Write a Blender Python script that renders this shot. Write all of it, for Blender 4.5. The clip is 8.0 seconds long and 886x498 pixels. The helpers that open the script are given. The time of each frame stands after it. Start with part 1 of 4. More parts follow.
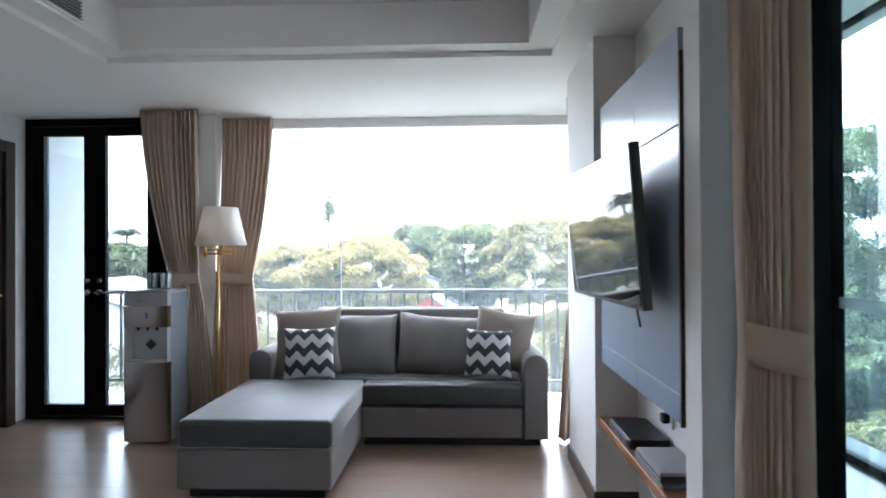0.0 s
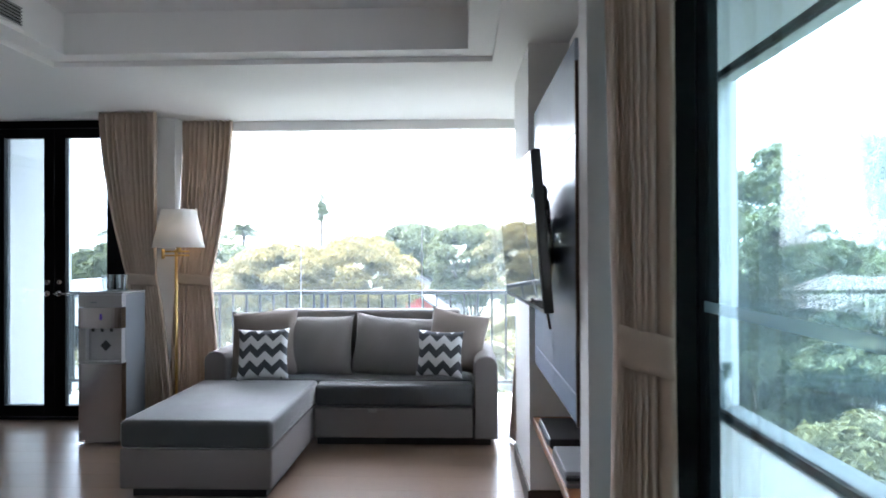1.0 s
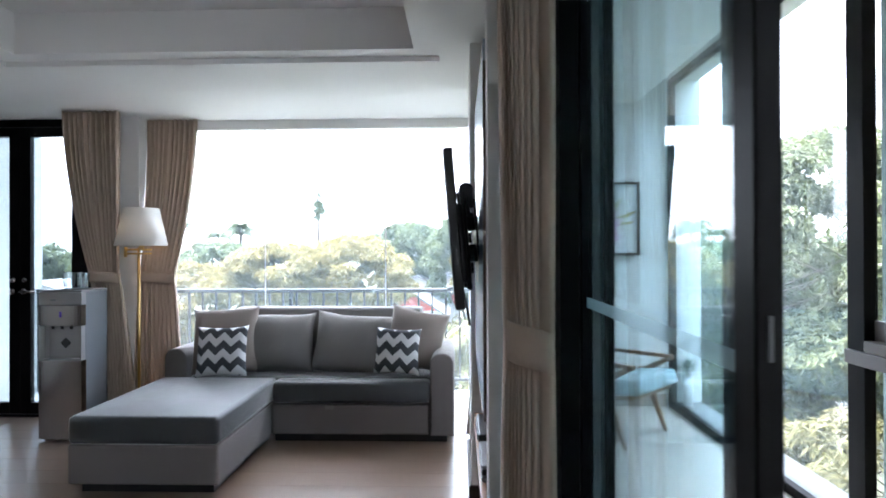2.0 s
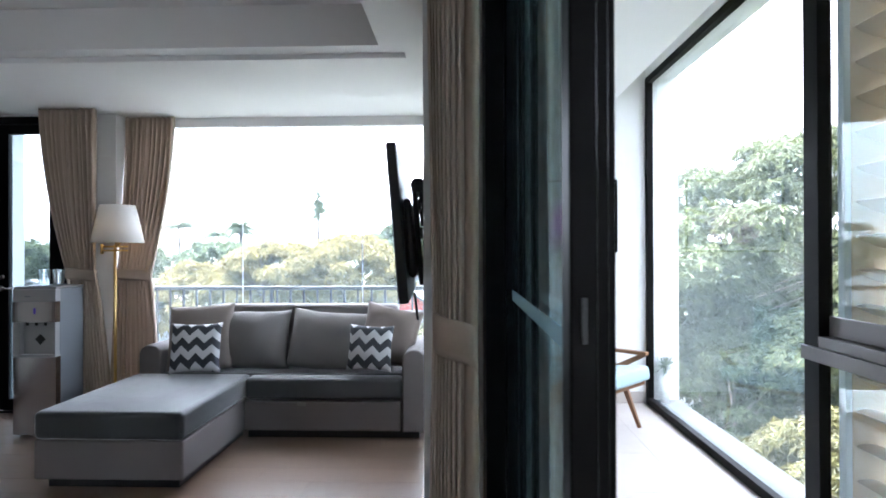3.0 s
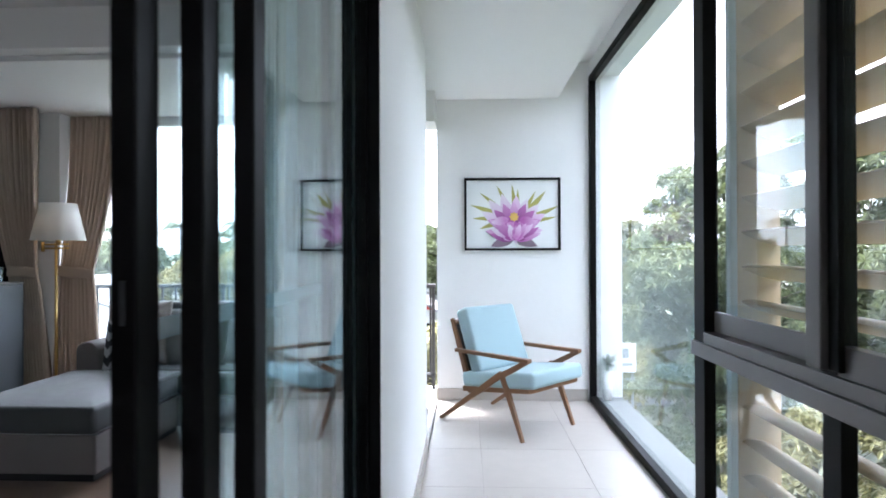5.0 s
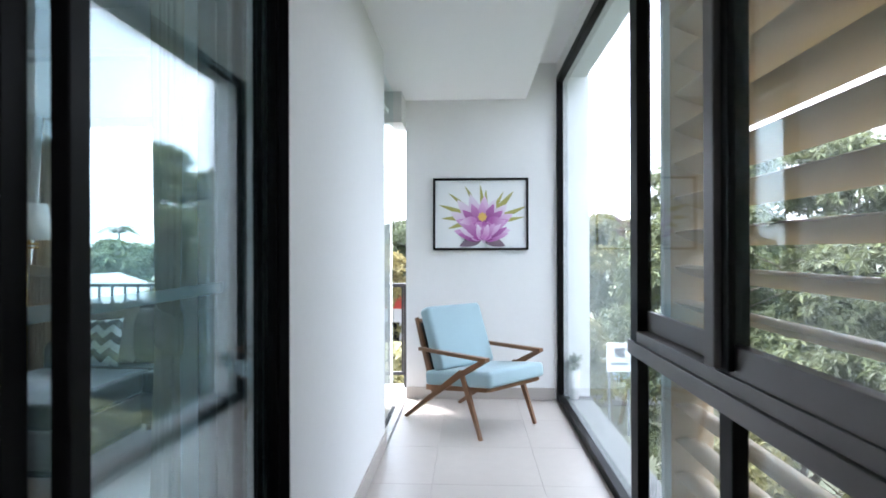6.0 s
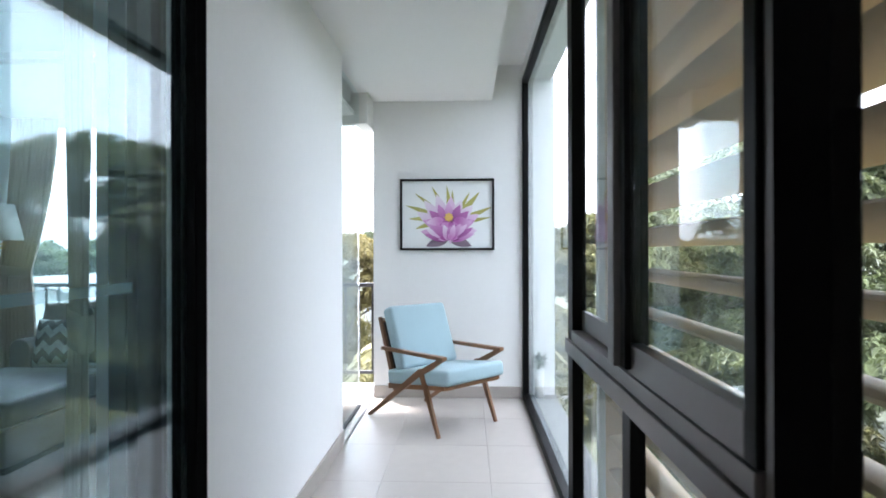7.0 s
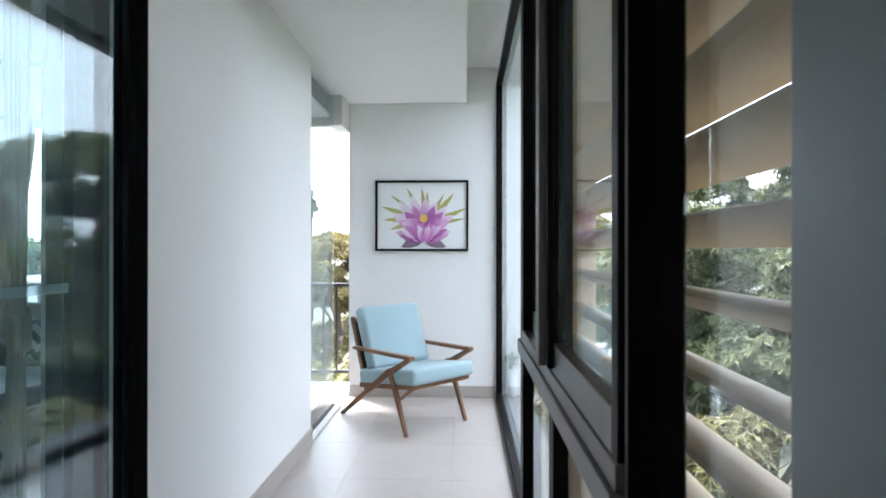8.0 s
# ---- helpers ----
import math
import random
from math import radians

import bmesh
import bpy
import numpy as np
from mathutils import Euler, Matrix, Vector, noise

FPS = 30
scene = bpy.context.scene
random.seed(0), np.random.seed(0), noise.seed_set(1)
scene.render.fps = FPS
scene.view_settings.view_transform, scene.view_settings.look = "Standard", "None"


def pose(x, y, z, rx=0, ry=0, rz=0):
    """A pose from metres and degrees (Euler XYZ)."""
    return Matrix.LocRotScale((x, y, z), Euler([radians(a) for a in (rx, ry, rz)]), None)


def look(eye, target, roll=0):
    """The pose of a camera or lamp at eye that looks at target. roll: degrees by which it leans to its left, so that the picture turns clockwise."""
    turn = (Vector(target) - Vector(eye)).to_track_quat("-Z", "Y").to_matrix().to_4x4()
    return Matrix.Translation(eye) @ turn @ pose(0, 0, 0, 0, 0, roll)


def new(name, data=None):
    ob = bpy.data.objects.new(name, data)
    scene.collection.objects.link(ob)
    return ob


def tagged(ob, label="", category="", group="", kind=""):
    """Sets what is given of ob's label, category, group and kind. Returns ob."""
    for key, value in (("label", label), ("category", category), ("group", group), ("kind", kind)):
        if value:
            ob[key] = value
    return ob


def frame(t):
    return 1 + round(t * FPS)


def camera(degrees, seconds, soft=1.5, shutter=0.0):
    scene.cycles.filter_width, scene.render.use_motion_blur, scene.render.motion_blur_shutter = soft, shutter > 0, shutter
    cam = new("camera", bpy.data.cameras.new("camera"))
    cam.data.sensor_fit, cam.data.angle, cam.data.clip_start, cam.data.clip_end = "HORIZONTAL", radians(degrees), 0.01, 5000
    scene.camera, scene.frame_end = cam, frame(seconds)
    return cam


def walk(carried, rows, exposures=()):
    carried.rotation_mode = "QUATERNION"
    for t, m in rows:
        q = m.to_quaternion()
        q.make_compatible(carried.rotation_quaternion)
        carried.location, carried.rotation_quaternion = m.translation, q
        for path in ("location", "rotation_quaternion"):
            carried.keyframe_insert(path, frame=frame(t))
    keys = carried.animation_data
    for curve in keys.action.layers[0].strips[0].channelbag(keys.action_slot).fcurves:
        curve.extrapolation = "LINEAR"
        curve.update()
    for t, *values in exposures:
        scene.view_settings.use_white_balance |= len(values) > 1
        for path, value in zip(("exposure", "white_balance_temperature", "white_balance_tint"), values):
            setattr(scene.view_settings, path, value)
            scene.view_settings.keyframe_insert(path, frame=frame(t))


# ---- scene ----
cam = camera(75.2, 8.0, soft=1.7, shutter=0.5)
METRES, EYE, TILT, LEAN, TURN = 2.1, 1.30, 0.0, 0.0, 2.2
ROWS = [
    (0.0, 0.0, 0.0, 0.0, 0.0, 0.36, 0.28),
    (0.5, 0.0681, -0.0114, 0.0039, -0.21, 0.38, 0.25),
    (1.0, 0.1428, -0.0234, 0.0056, -0.43, 0.38, 0.23),
    (1.5, 0.2142, -0.0302, 0.0034, -0.54, 0.37, 0.19),
    (2.0, 0.2829, -0.0388, 0.0026, -0.47, 0.27, 0.22),
    (3.5, 0.4261, -0.045, -0.0116, -0.19, 0.22, 0.16),
    (4.0, 0.4884, -0.0444, -0.0144, 0.01, 0.22, 0.17),
    (5.5, 0.6953, -0.0585, -0.0157, 0.33, 0.2, 0.19),
    (6.0, 0.7648, -0.0678, -0.0142, 0.5, 0.14, 0.16),
    (6.5, 0.83, -0.0762, -0.0116, 0.45, 0.07, 0.14),
    (7.0, 0.8911, -0.0892, -0.0122, 0.26, 0.09, 0.15),
    (7.5, 0.9487, -0.1009, -0.0103, 0.21, 0.08, 0.08),
    (8.0, 0.9893, -0.1131, -0.009, 0.1, 0.09, -0.04),
]
walk(cam, [(t, pose(0, 0, EYE, TILT, LEAN, TURN) @ pose(METRES * x, METRES * y, METRES * z, 90 + pitch, roll, yaw)) for t, x, y, z, yaw, pitch, roll in ROWS],
     exposures=((0.0, 3.52, 5850, 15), (4.0, 3.32, 5740, 15), (5.5, 2.77, 5800, 13.5), (8.0, 2.65, 5950, 13.5)))

# ---- light ----
world = bpy.data.worlds.new("world")
scene.world = world
world.use_nodes = True
wn, wl = world.node_tree.nodes, world.node_tree.links
sky = wn.new("ShaderNodeTexSky")
sky.sky_type, sky.sun_disc = "NISHITA", False
sky.sun_elevation, sky.sun_rotation = radians(72.7), radians(315)
sky.air_density, sky.dust_density, sky.ozone_density = 1.0, 4.0, 1.0
hs = wn.new("ShaderNodeHueSaturation")
hs.inputs["Saturation"].default_value = 0.25
wl.new(sky.outputs[0], hs.inputs["Color"])
veil = wn.new("ShaderNodeMix")      # thin cloud over the whole sky
veil.data_type, veil.blend_type = "RGBA", "ADD"
veil.inputs["Factor"].default_value, veil.inputs["B"].default_value = 1.0, (3.2, 3.25, 3.35, 1)
wl.new(hs.outputs[0], veil.inputs["A"])
wl.new(veil.outputs["Result"], wn["Background"].inputs[0])
wn["Background"].inputs[1].default_value = 0.15
sun = new("sun", bpy.data.lights.new("sun", "SUN"))
sun.data.energy, sun.data.angle, sun.data.color = 2.2, radians(4), (1, 0.95, 0.86)
sun.matrix_world = look((-0.22 * 50, 0.22 * 50, 50), (0, 0, 0))
# added fill lamp in the unseen rear of the sunroom window, boosting sky light
fill_lamp = new("fill_light", bpy.data.lights.new("fill_light", "AREA"))
fill_lamp.data.shape, fill_lamp.data.size, fill_lamp.data.size_y = "RECTANGLE", 1.5, 2.6
fill_lamp.data.energy, fill_lamp.data.color = 2.5, (0.95, 0.98, 1.0)
fill_lamp.matrix_world = look((2.36, -2.15, 1.42), (0, -2.15, 1.42))

bulb_light = new("lamp_light", bpy.data.lights.new("lamp_light", "POINT"))
bulb_light.data.energy, bulb_light.data.color, bulb_light.data.shadow_soft_size = 0.05, (1.0, 0.72, 0.36), 0.03
bulb_light.location = (-1.83, 4.25, 1.47)


# ---- materials ----
def mat(name, color, rough=0.6, metal=0.0, grain=0.0, gscale=40.0, stain=0.0, sscale=2.0, bump=0.0, bscale=120.0, stretch=(1, 1, 1), spec=0.5, vary=0.0, island=False, sheen=0.0):
    """Principled surface with fine grain, broad stains, bump and a shift from piece to piece."""
    m = bpy.data.materials.new(name)
    m.use_nodes = True
    n, l = m.node_tree.nodes, m.node_tree.links
    b = n["Principled BSDF"]
    b.inputs["Roughness"].default_value, b.inputs["Metallic"].default_value = rough, metal
    b.inputs["Specular IOR Level"].default_value = spec
    if sheen:
        b.inputs["Sheen Weight"].default_value, b.inputs["Sheen Roughness"].default_value = sheen, 0.3
    tc = n.new("ShaderNodeTexCoord")
    mp = n.new("ShaderNodeMapping")
    mp.inputs["Scale"].default_value = stretch
    place = tc.outputs["Object"]
    if vary and not island:
        oi, sc, ad = n.new("ShaderNodeObjectInfo"), n.new("ShaderNodeMath"), n.new("ShaderNodeVectorMath")
        sc.operation, sc.inputs[1].default_value, ad.operation = "MULTIPLY", 57.0, "ADD"
        l.new(oi.outputs["Random"], sc.inputs[0])
        l.new(place, ad.inputs[0])
        l.new(sc.outputs[0], ad.inputs[1])
        place = ad.outputs[0]
    l.new(place, mp.inputs[0])
    col = n.new("ShaderNodeRGB")
    col.outputs[0].default_value = (*color, 1)
    out = col.outputs[0]

    def shift(sock, factor_socket, low, high):
        mr = n.new("ShaderNodeMapRange")
        mr.inputs["To Min"].default_value, mr.inputs["To Max"].default_value = low, high
        l.new(factor_socket, mr.inputs["Value"])
        h = n.new("ShaderNodeHueSaturation")
        l.new(sock, h.inputs["Color"])
        l.new(mr.outputs[0], h.inputs["Value"])
        return h.outputs[0]

    if grain:
        t = n.new("ShaderNodeTexNoise")
        t.inputs["Scale"].default_value, t.inputs["Detail"].default_value = gscale, 6
        l.new(mp.outputs[0], t.inputs["Vector"])
        out = shift(out, t.outputs["Fac"], 1 - grain, 1 + grain)
    if stain:
        t = n.new("ShaderNodeTexNoise")
        t.inputs["Scale"].default_value, t.inputs["Detail"].default_value = sscale, 3
        l.new(tc.outputs["Object"], t.inputs["Vector"])
        out = shift(out, t.outputs["Fac"], 1 - stain, 1 + stain)
        mr = n.new("ShaderNodeMapRange")
        mr.inputs["To Min"].default_value, mr.inputs["To Max"].default_value = max(0.02, rough - 0.1), min(1, rough + 0.1)
        l.new(t.outputs["Fac"], mr.inputs["Value"])
        l.new(mr.outputs[0], b.inputs["Roughness"])
    if vary:
        if island:
            g = n.new("ShaderNodeNewGeometry")
            out = shift(out, g.outputs["Random Per Island"], 1 - vary, 1 + vary)
        else:
            g = n.new("ShaderNodeObjectInfo")
            out = shift(out, g.outputs["Random"], 1 - vary, 1 + vary)
    if bump:
        t = n.new("ShaderNodeTexNoise")
        t.inputs["Scale"].default_value, t.inputs["Detail"].default_value = bscale, 3
        l.new(mp.outputs[0], t.inputs["Vector"])
        bm_ = n.new("ShaderNodeBump")
        bm_.inputs["Strength"].default_value, bm_.inputs["Distance"].default_value = bump, 0.002
        l.new(t.outputs["Fac"], bm_.inputs["Height"])
        l.new(bm_.outputs[0], b.inputs["Normal"])
    l.new(out, b.inputs["Base Color"])
    return m


def glass_mat(name, tint, f0=0.04, edge=0.96, haze=0.0, strip=None):
    """Clear glass with a pale film that paints in haze, and a frosted strip between two heights if given."""
    m = bpy.data.materials.new(name)
    m.use_nodes = True
    n, l = m.node_tree.nodes, m.node_tree.links
    n.remove(n["Principled BSDF"])
    tr, gl, lw, mx = n.new("ShaderNodeBsdfTransparent"), n.new("ShaderNodeBsdfGlossy"), n.new("ShaderNodeLayerWeight"), n.new("ShaderNodeMixShader")
    tr.inputs[0].default_value = (*tint, 1)
    gl.inputs[0].default_value, gl.inputs["Roughness"].default_value = (0.95, 1, 1, 1), 0.0
    pw, ma = n.new("ShaderNodeMath"), n.new("ShaderNodeMath")
    pw.operation, ma.operation = "POWER", "MULTIPLY_ADD"
    pw.inputs[1].default_value, ma.inputs[1].default_value, ma.inputs[2].default_value = 5.0, edge, f0
    l.new(lw.outputs["Facing"], pw.inputs[0])
    l.new(pw.outputs[0], ma.inputs[0])
    l.new(ma.outputs[0], mx.inputs[0])
    l.new(tr.outputs[0], mx.inputs[1])
    l.new(gl.outputs[0], mx.inputs[2])
    if not haze:
        l.new(mx.outputs[0], n["Material Output"].inputs[0])
        return m
    # pale diffuse film: haze and glare of the view put into the pane
    df, tl, half, film = n.new("ShaderNodeBsdfDiffuse"), n.new("ShaderNodeBsdfTranslucent"), n.new("ShaderNodeMixShader"), n.new("ShaderNodeMixShader")
    for s in (df, tl):
        s.inputs[0].default_value = (0.62, 0.82, 0.90, 1)
    l.new(df.outputs[0], half.inputs[1])
    l.new(tl.outputs[0], half.inputs[2])
    geo, noise, mr = n.new("ShaderNodeNewGeometry"), n.new("ShaderNodeTexNoise"), n.new("ShaderNodeMapRange")
    noise.inputs["Scale"].default_value, noise.inputs["Detail"].default_value = 3.0, 4.0
    l.new(geo.outputs["Position"], noise.inputs["Vector"])
    mr.inputs["To Min"].default_value, mr.inputs["To Max"].default_value = haze * 0.6, haze * 1.4
    l.new(noise.outputs[0], mr.inputs["Value"])
    amount = mr.outputs[0]
    if strip:
        xyz, cmp_, add = n.new("ShaderNodeSeparateXYZ"), n.new("ShaderNodeMath"), n.new("ShaderNodeMath")
        l.new(geo.outputs["Position"], xyz.inputs[0])
        cmp_.operation = "COMPARE"
        cmp_.inputs[1].default_value, cmp_.inputs[2].default_value = (strip[0] + strip[1]) / 2, (strip[1] - strip[0]) / 2
        l.new(xyz.outputs[2], cmp_.inputs[0])
        add.operation = "MULTIPLY_ADD"
        add.inputs[1].default_value = 0.36
        l.new(cmp_.outputs[0], add.inputs[0])
        l.new(amount, add.inputs[2])
        amount = add.outputs[0]
    l.new(amount, film.inputs[0])
    l.new(mx.outputs[0], film.inputs[1])
    l.new(half.outputs[0], film.inputs[2])
    l.new(film.outputs[0], n["Material Output"].inputs[0])
    return m


WALL = mat("wall_paint", (0.80, 0.79, 0.78), 0.75, grain=0.02, gscale=30, stain=0.03, sscale=1.3, bump=0.08, bscale=200)
CEIL = mat("ceiling_paint", (0.82, 0.81, 0.80), 0.8, stain=0.02, sscale=0.8, bump=0.05, bscale=150)
BLACK = mat("black_aluminium", (0.005, 0.0045, 0.0045), 0.45, 0.0, spec=0.06, stain=0.15, sscale=3)
GREYALU = mat("dark_grey_aluminium", (0.095, 0.083, 0.078), 0.42, 0.2, stain=0.12, sscale=4)
PLANK = mat("brown_laminate", (0.215, 0.14, 0.098), 0.3, spec=0.9, grain=0.2, gscale=9, stretch=(1, 14, 1), stain=0.08, sscale=1.2, bump=0.05, bscale=30, vary=0.12)
SUBFLOOR = mat("dark_joint", (0.06, 0.04, 0.03), 0.9)
TILE = mat("cream_stone_tile", (0.41, 0.37, 0.335), 0.38, grain=0.05, gscale=14, stain=0.06, sscale=2.2, bump=0.05, vary=0.03)
GROUT = mat("grout", (0.38, 0.34, 0.31), 0.9)
SKIRT = mat("dark_wood_skirting", (0.05, 0.03, 0.02), 0.45, grain=0.2, gscale=12, stretch=(1, 1, 12))
FAB = mat("grey_woven_fabric", (0.148, 0.131, 0.124), 0.95, grain=0.14, gscale=420, stain=0.05, sscale=4, bump=0.5, bscale=600, sheen=0.2)
FABD = mat("charcoal_woven_fabric", (0.03, 0.034, 0.036), 0.6, grain=0.16, gscale=420, stain=0.04, sscale=4, bump=0.3, bscale=600, sheen=1.0, spec=0.7)
FABM = mat("mid_grey_woven_fabric", (0.185, 0.172, 0.162), 0.9, grain=0.14, gscale=420, stain=0.06, sscale=4, bump=0.5, bscale=600, sheen=0.25)
TAUPE = mat("taupe_cushion_cloth", (0.215, 0.18, 0.155), 0.9, grain=0.1, gscale=350, stain=0.05, sscale=5, bump=0.4, bscale=500, sheen=0.2)
CURT = mat("beige_curtain_cloth", (0.51, 0.40, 0.315), 0.9, grain=0.08, gscale=300, stretch=(1, 1, 0.3), stain=0.05, sscale=3, bump=0.3, bscale=500, sheen=0.2)
BRASS = mat("brushed_brass", (0.72, 0.50, 0.20), 0.28, 1.0, grain=0.08, gscale=200)
STEEL = mat("brushed_steel", (0.30, 0.275, 0.26), 0.22, 1.0, grain=0.08, gscale=60, stretch=(1, 1, 0.05))
DGREY = mat("dark_grey_plastic", (0.17, 0.185, 0.205), 0.45, stain=0.06, sscale=6)
LGREY = mat("pale_grey_plastic", (0.29, 0.285, 0.285), 0.4, stain=0.04, sscale=6)
BPLAST = mat("black_plastic", (0.012, 0.012, 0.013), 0.35, stain=0.1, sscale=8)
SCREEN = mat("television_screen", (0.008, 0.008, 0.01), 0.03, spec=1.0)
LACQ = mat("grey_lacquer_panel", (0.32, 0.39, 0.50), 0.24, spec=0.7)
WOODS = mat("orange_brown_shelf_wood", (0.30, 0.13, 0.05), 0.35, grain=0.2, gscale=10, stretch=(12, 1, 1))
TEAK = mat("walnut_chair_wood", (0.20, 0.095, 0.042), 0.4, grain=0.3, gscale=18, stretch=(1, 1, 0.25), stain=0.1, sscale=8, bump=0.1)
DOORW = mat("dark_brown_door_wood", (0.03, 0.017, 0.011), 0.65, spec=0.2, grain=0.25, gscale=14, stretch=(10, 10, 0.6))
# for the unseen rear wall only: brown so that less light bounces forward
DIMWALL = mat("light_cutting_brown", (0.13, 0.08, 0.05), 0.5, grain=0.25, gscale=8, stretch=(8, 8, 0.5), stain=0.1, sscale=1.5)
BLUE = mat("pale_blue_cloth", (0.33, 0.44, 0.475), 0.9, grain=0.08, gscale=380, stain=0.05, sscale=6, bump=0.4, bscale=550, sheen=0.3)
SHADE = mat("white_lamp_shade", (0.85, 0.83, 0.80), 0.8, grain=0.03, gscale=300)
GLASS = glass_mat("clear_glass", (0.97, 0.988, 0.988))
TEALG = glass_mat("teal_tinted_glass", (0.85, 0.94, 0.962), 0.064, 1.0, 0.014)
PALEG = glass_mat("pale_teal_glass", (0.86, 0.94, 0.955), 0.05, 0.9, 0.008)
TEALS = glass_mat("teal_glass_with_frosted_strip", (0.85, 0.94, 0.962), 0.064, 1.0, 0.014, (1.157, 1.185))
# last value of these panes sets the painted haze over the outdoor view
HAZEG = glass_mat("thinly_hazed_clear_glass", (0.965, 0.988, 0.988), 0.04, 0.96, 0.045)
DOORG = glass_mat("grey_tinted_door_glass", (0.66, 0.71, 0.73), 0.04, 0.9, 0.03)
VEILG = glass_mat("hazed_clear_glass", (0.96, 0.985, 0.988), 0.042, 0.42, 0.036)
LOUV = mat("tan_louvre_paint", (0.43, 0.325, 0.205), 0.5, stain=0.08, sscale=3, bump=0.05)
LOUVU = mat("pale_grey_green_upright", (0.42, 0.47, 0.47), 0.45, stain=0.08, sscale=4)
LOUVP = mat("grey_louvre_frame", (0.20, 0.21, 0.23), 0.5, stain=0.08, sscale=4)
RAILM = mat("dark_brown_railing", (0.022, 0.018, 0.017), 0.45, stain=0.1, sscale=6)
# white ledge with its shade put into the base colour
LEDGE = mat("shade_darkened_ledge", (0.17, 0.17, 0.168), 0.85, grain=0.06, gscale=50, stain=0.12, sscale=1.5)
MATT = mat("matt_black_seal", (0.006, 0.0055, 0.0055), 0.8, spec=0.0, stain=0.15, sscale=3)
OUTW = mat("exterior_white_render", (0.60, 0.61, 0.61), 0.85, grain=0.04, gscale=60, stain=0.06, sscale=1)

def let_through(m, share):
    """Thin cloth or leaf: passes some light on to its far side."""
    n, l = m.node_tree.nodes, m.node_tree.links
    base = n["Principled BSDF"]
    tl, mx = n.new("ShaderNodeBsdfTranslucent"), n.new("ShaderNodeMixShader")
    l.new(base.inputs["Base Color"].links[0].from_socket, tl.inputs[0])
    mx.inputs[0].default_value = share
    l.new(base.outputs[0], mx.inputs[1])
    l.new(tl.outputs[0], mx.inputs[2])
    l.new(mx.outputs[0], n["Material Output"].inputs[0])


PLANK.node_tree.nodes["Principled BSDF"].inputs["Coat Weight"].default_value = 0.7
PLANK.node_tree.nodes["Principled BSDF"].inputs["Coat Roughness"].default_value = 0.2
let_through(CURT, 0.16)
let_through(SHADE, 0.4)


# ---- building helpers ----
def link_mesh(name, bm, material, parent=None, smooth=False, label=""):
    me = bpy.data.meshes.new(name)
    bm.normal_update()
    bm.to_mesh(me)
    bm.free()
    if smooth:
        for p in me.polygons:
            p.use_smooth = True
    me.materials.append(material)
    ob = new(name, me)
    if parent is not None:
        ob.parent = parent
    if label:
        ob["label"] = label
    return ob


def part(name, bm, material, parent, label="", smooth=False):
    return link_mesh(name, bm, material, parent, smooth, label)


def thing(name, label, category, group="", at=(0, 0, 0), kind=""):
    e = new(name)
    e.location = at
    e.empty_display_size = 0.1
    return tagged(e, label, category, group, kind)


def add_box(bm, x0, x1, y0, y1, z0, z1, bevel=0.0, segs=2):
    r = bmesh.ops.create_cube(bm, size=1.0)
    bmesh.ops.transform(bm, matrix=Matrix.Translation(((x0 + x1) / 2, (y0 + y1) / 2, (z0 + z1) / 2)) @ Matrix.Diagonal((x1 - x0, y1 - y0, z1 - z0, 1)), verts=r["verts"])
    if bevel:
        es = list({e for v in r["verts"] for e in v.link_edges})
        bmesh.ops.bevel(bm, geom=es, offset=bevel, segments=segs, profile=0.5, affect="EDGES")
    return bm


def box(x0, x1, y0, y1, z0, z1, bevel=0.0, segs=2):
    return add_box(bmesh.new(), x0, x1, y0, y1, z0, z1, bevel, segs)


def add_tube(bm, a, b, r0, r1=None, segs=16, cap=True):
    a, b = Vector(a), Vector(b)
    r1 = r0 if r1 is None else r1
    r = bmesh.ops.create_cone(bm, cap_ends=cap, segments=segs, radius1=r0, radius2=r1, depth=(b - a).length)
    q = (b - a).to_track_quat("Z", "Y").to_matrix().to_4x4()
    bmesh.ops.transform(bm, matrix=Matrix.Translation((a + b) / 2) @ q, verts=r["verts"])
    return bm


def tube(a, b, r0, r1=None, segs=16, cap=True):
    return add_tube(bmesh.new(), a, b, r0, r1, segs, cap)


def add_beam(bm, a, b, w, h, up=(0, 0, 1), bevel=0.003):
    """A bar of section w x h from a to b; h lies along up."""
    a, b = Vector(a), Vector(b)
    z = (b - a).normalized()
    x = Vector(up).cross(z).normalized()
    y = z.cross(x)
    m = Matrix((x, y, z)).transposed().to_4x4()
    r = bmesh.ops.create_cube(bm, size=1.0)
    bmesh.ops.transform(bm, matrix=Matrix.Translation((a + b) / 2) @ m @ Matrix.Diagonal((w, h, (b - a).length, 1)), verts=r["verts"])
    if bevel:
        es = list({e for v in r["verts"] for e in v.link_edges})
        bmesh.ops.bevel(bm, geom=es, offset=bevel, segments=2, profile=0.5, affect="EDGES")
    return bm


def beam(a, b, w, h, up=(0, 0, 1), bevel=0.003):
    return add_beam(bmesh.new(), a, b, w, h, up, bevel)


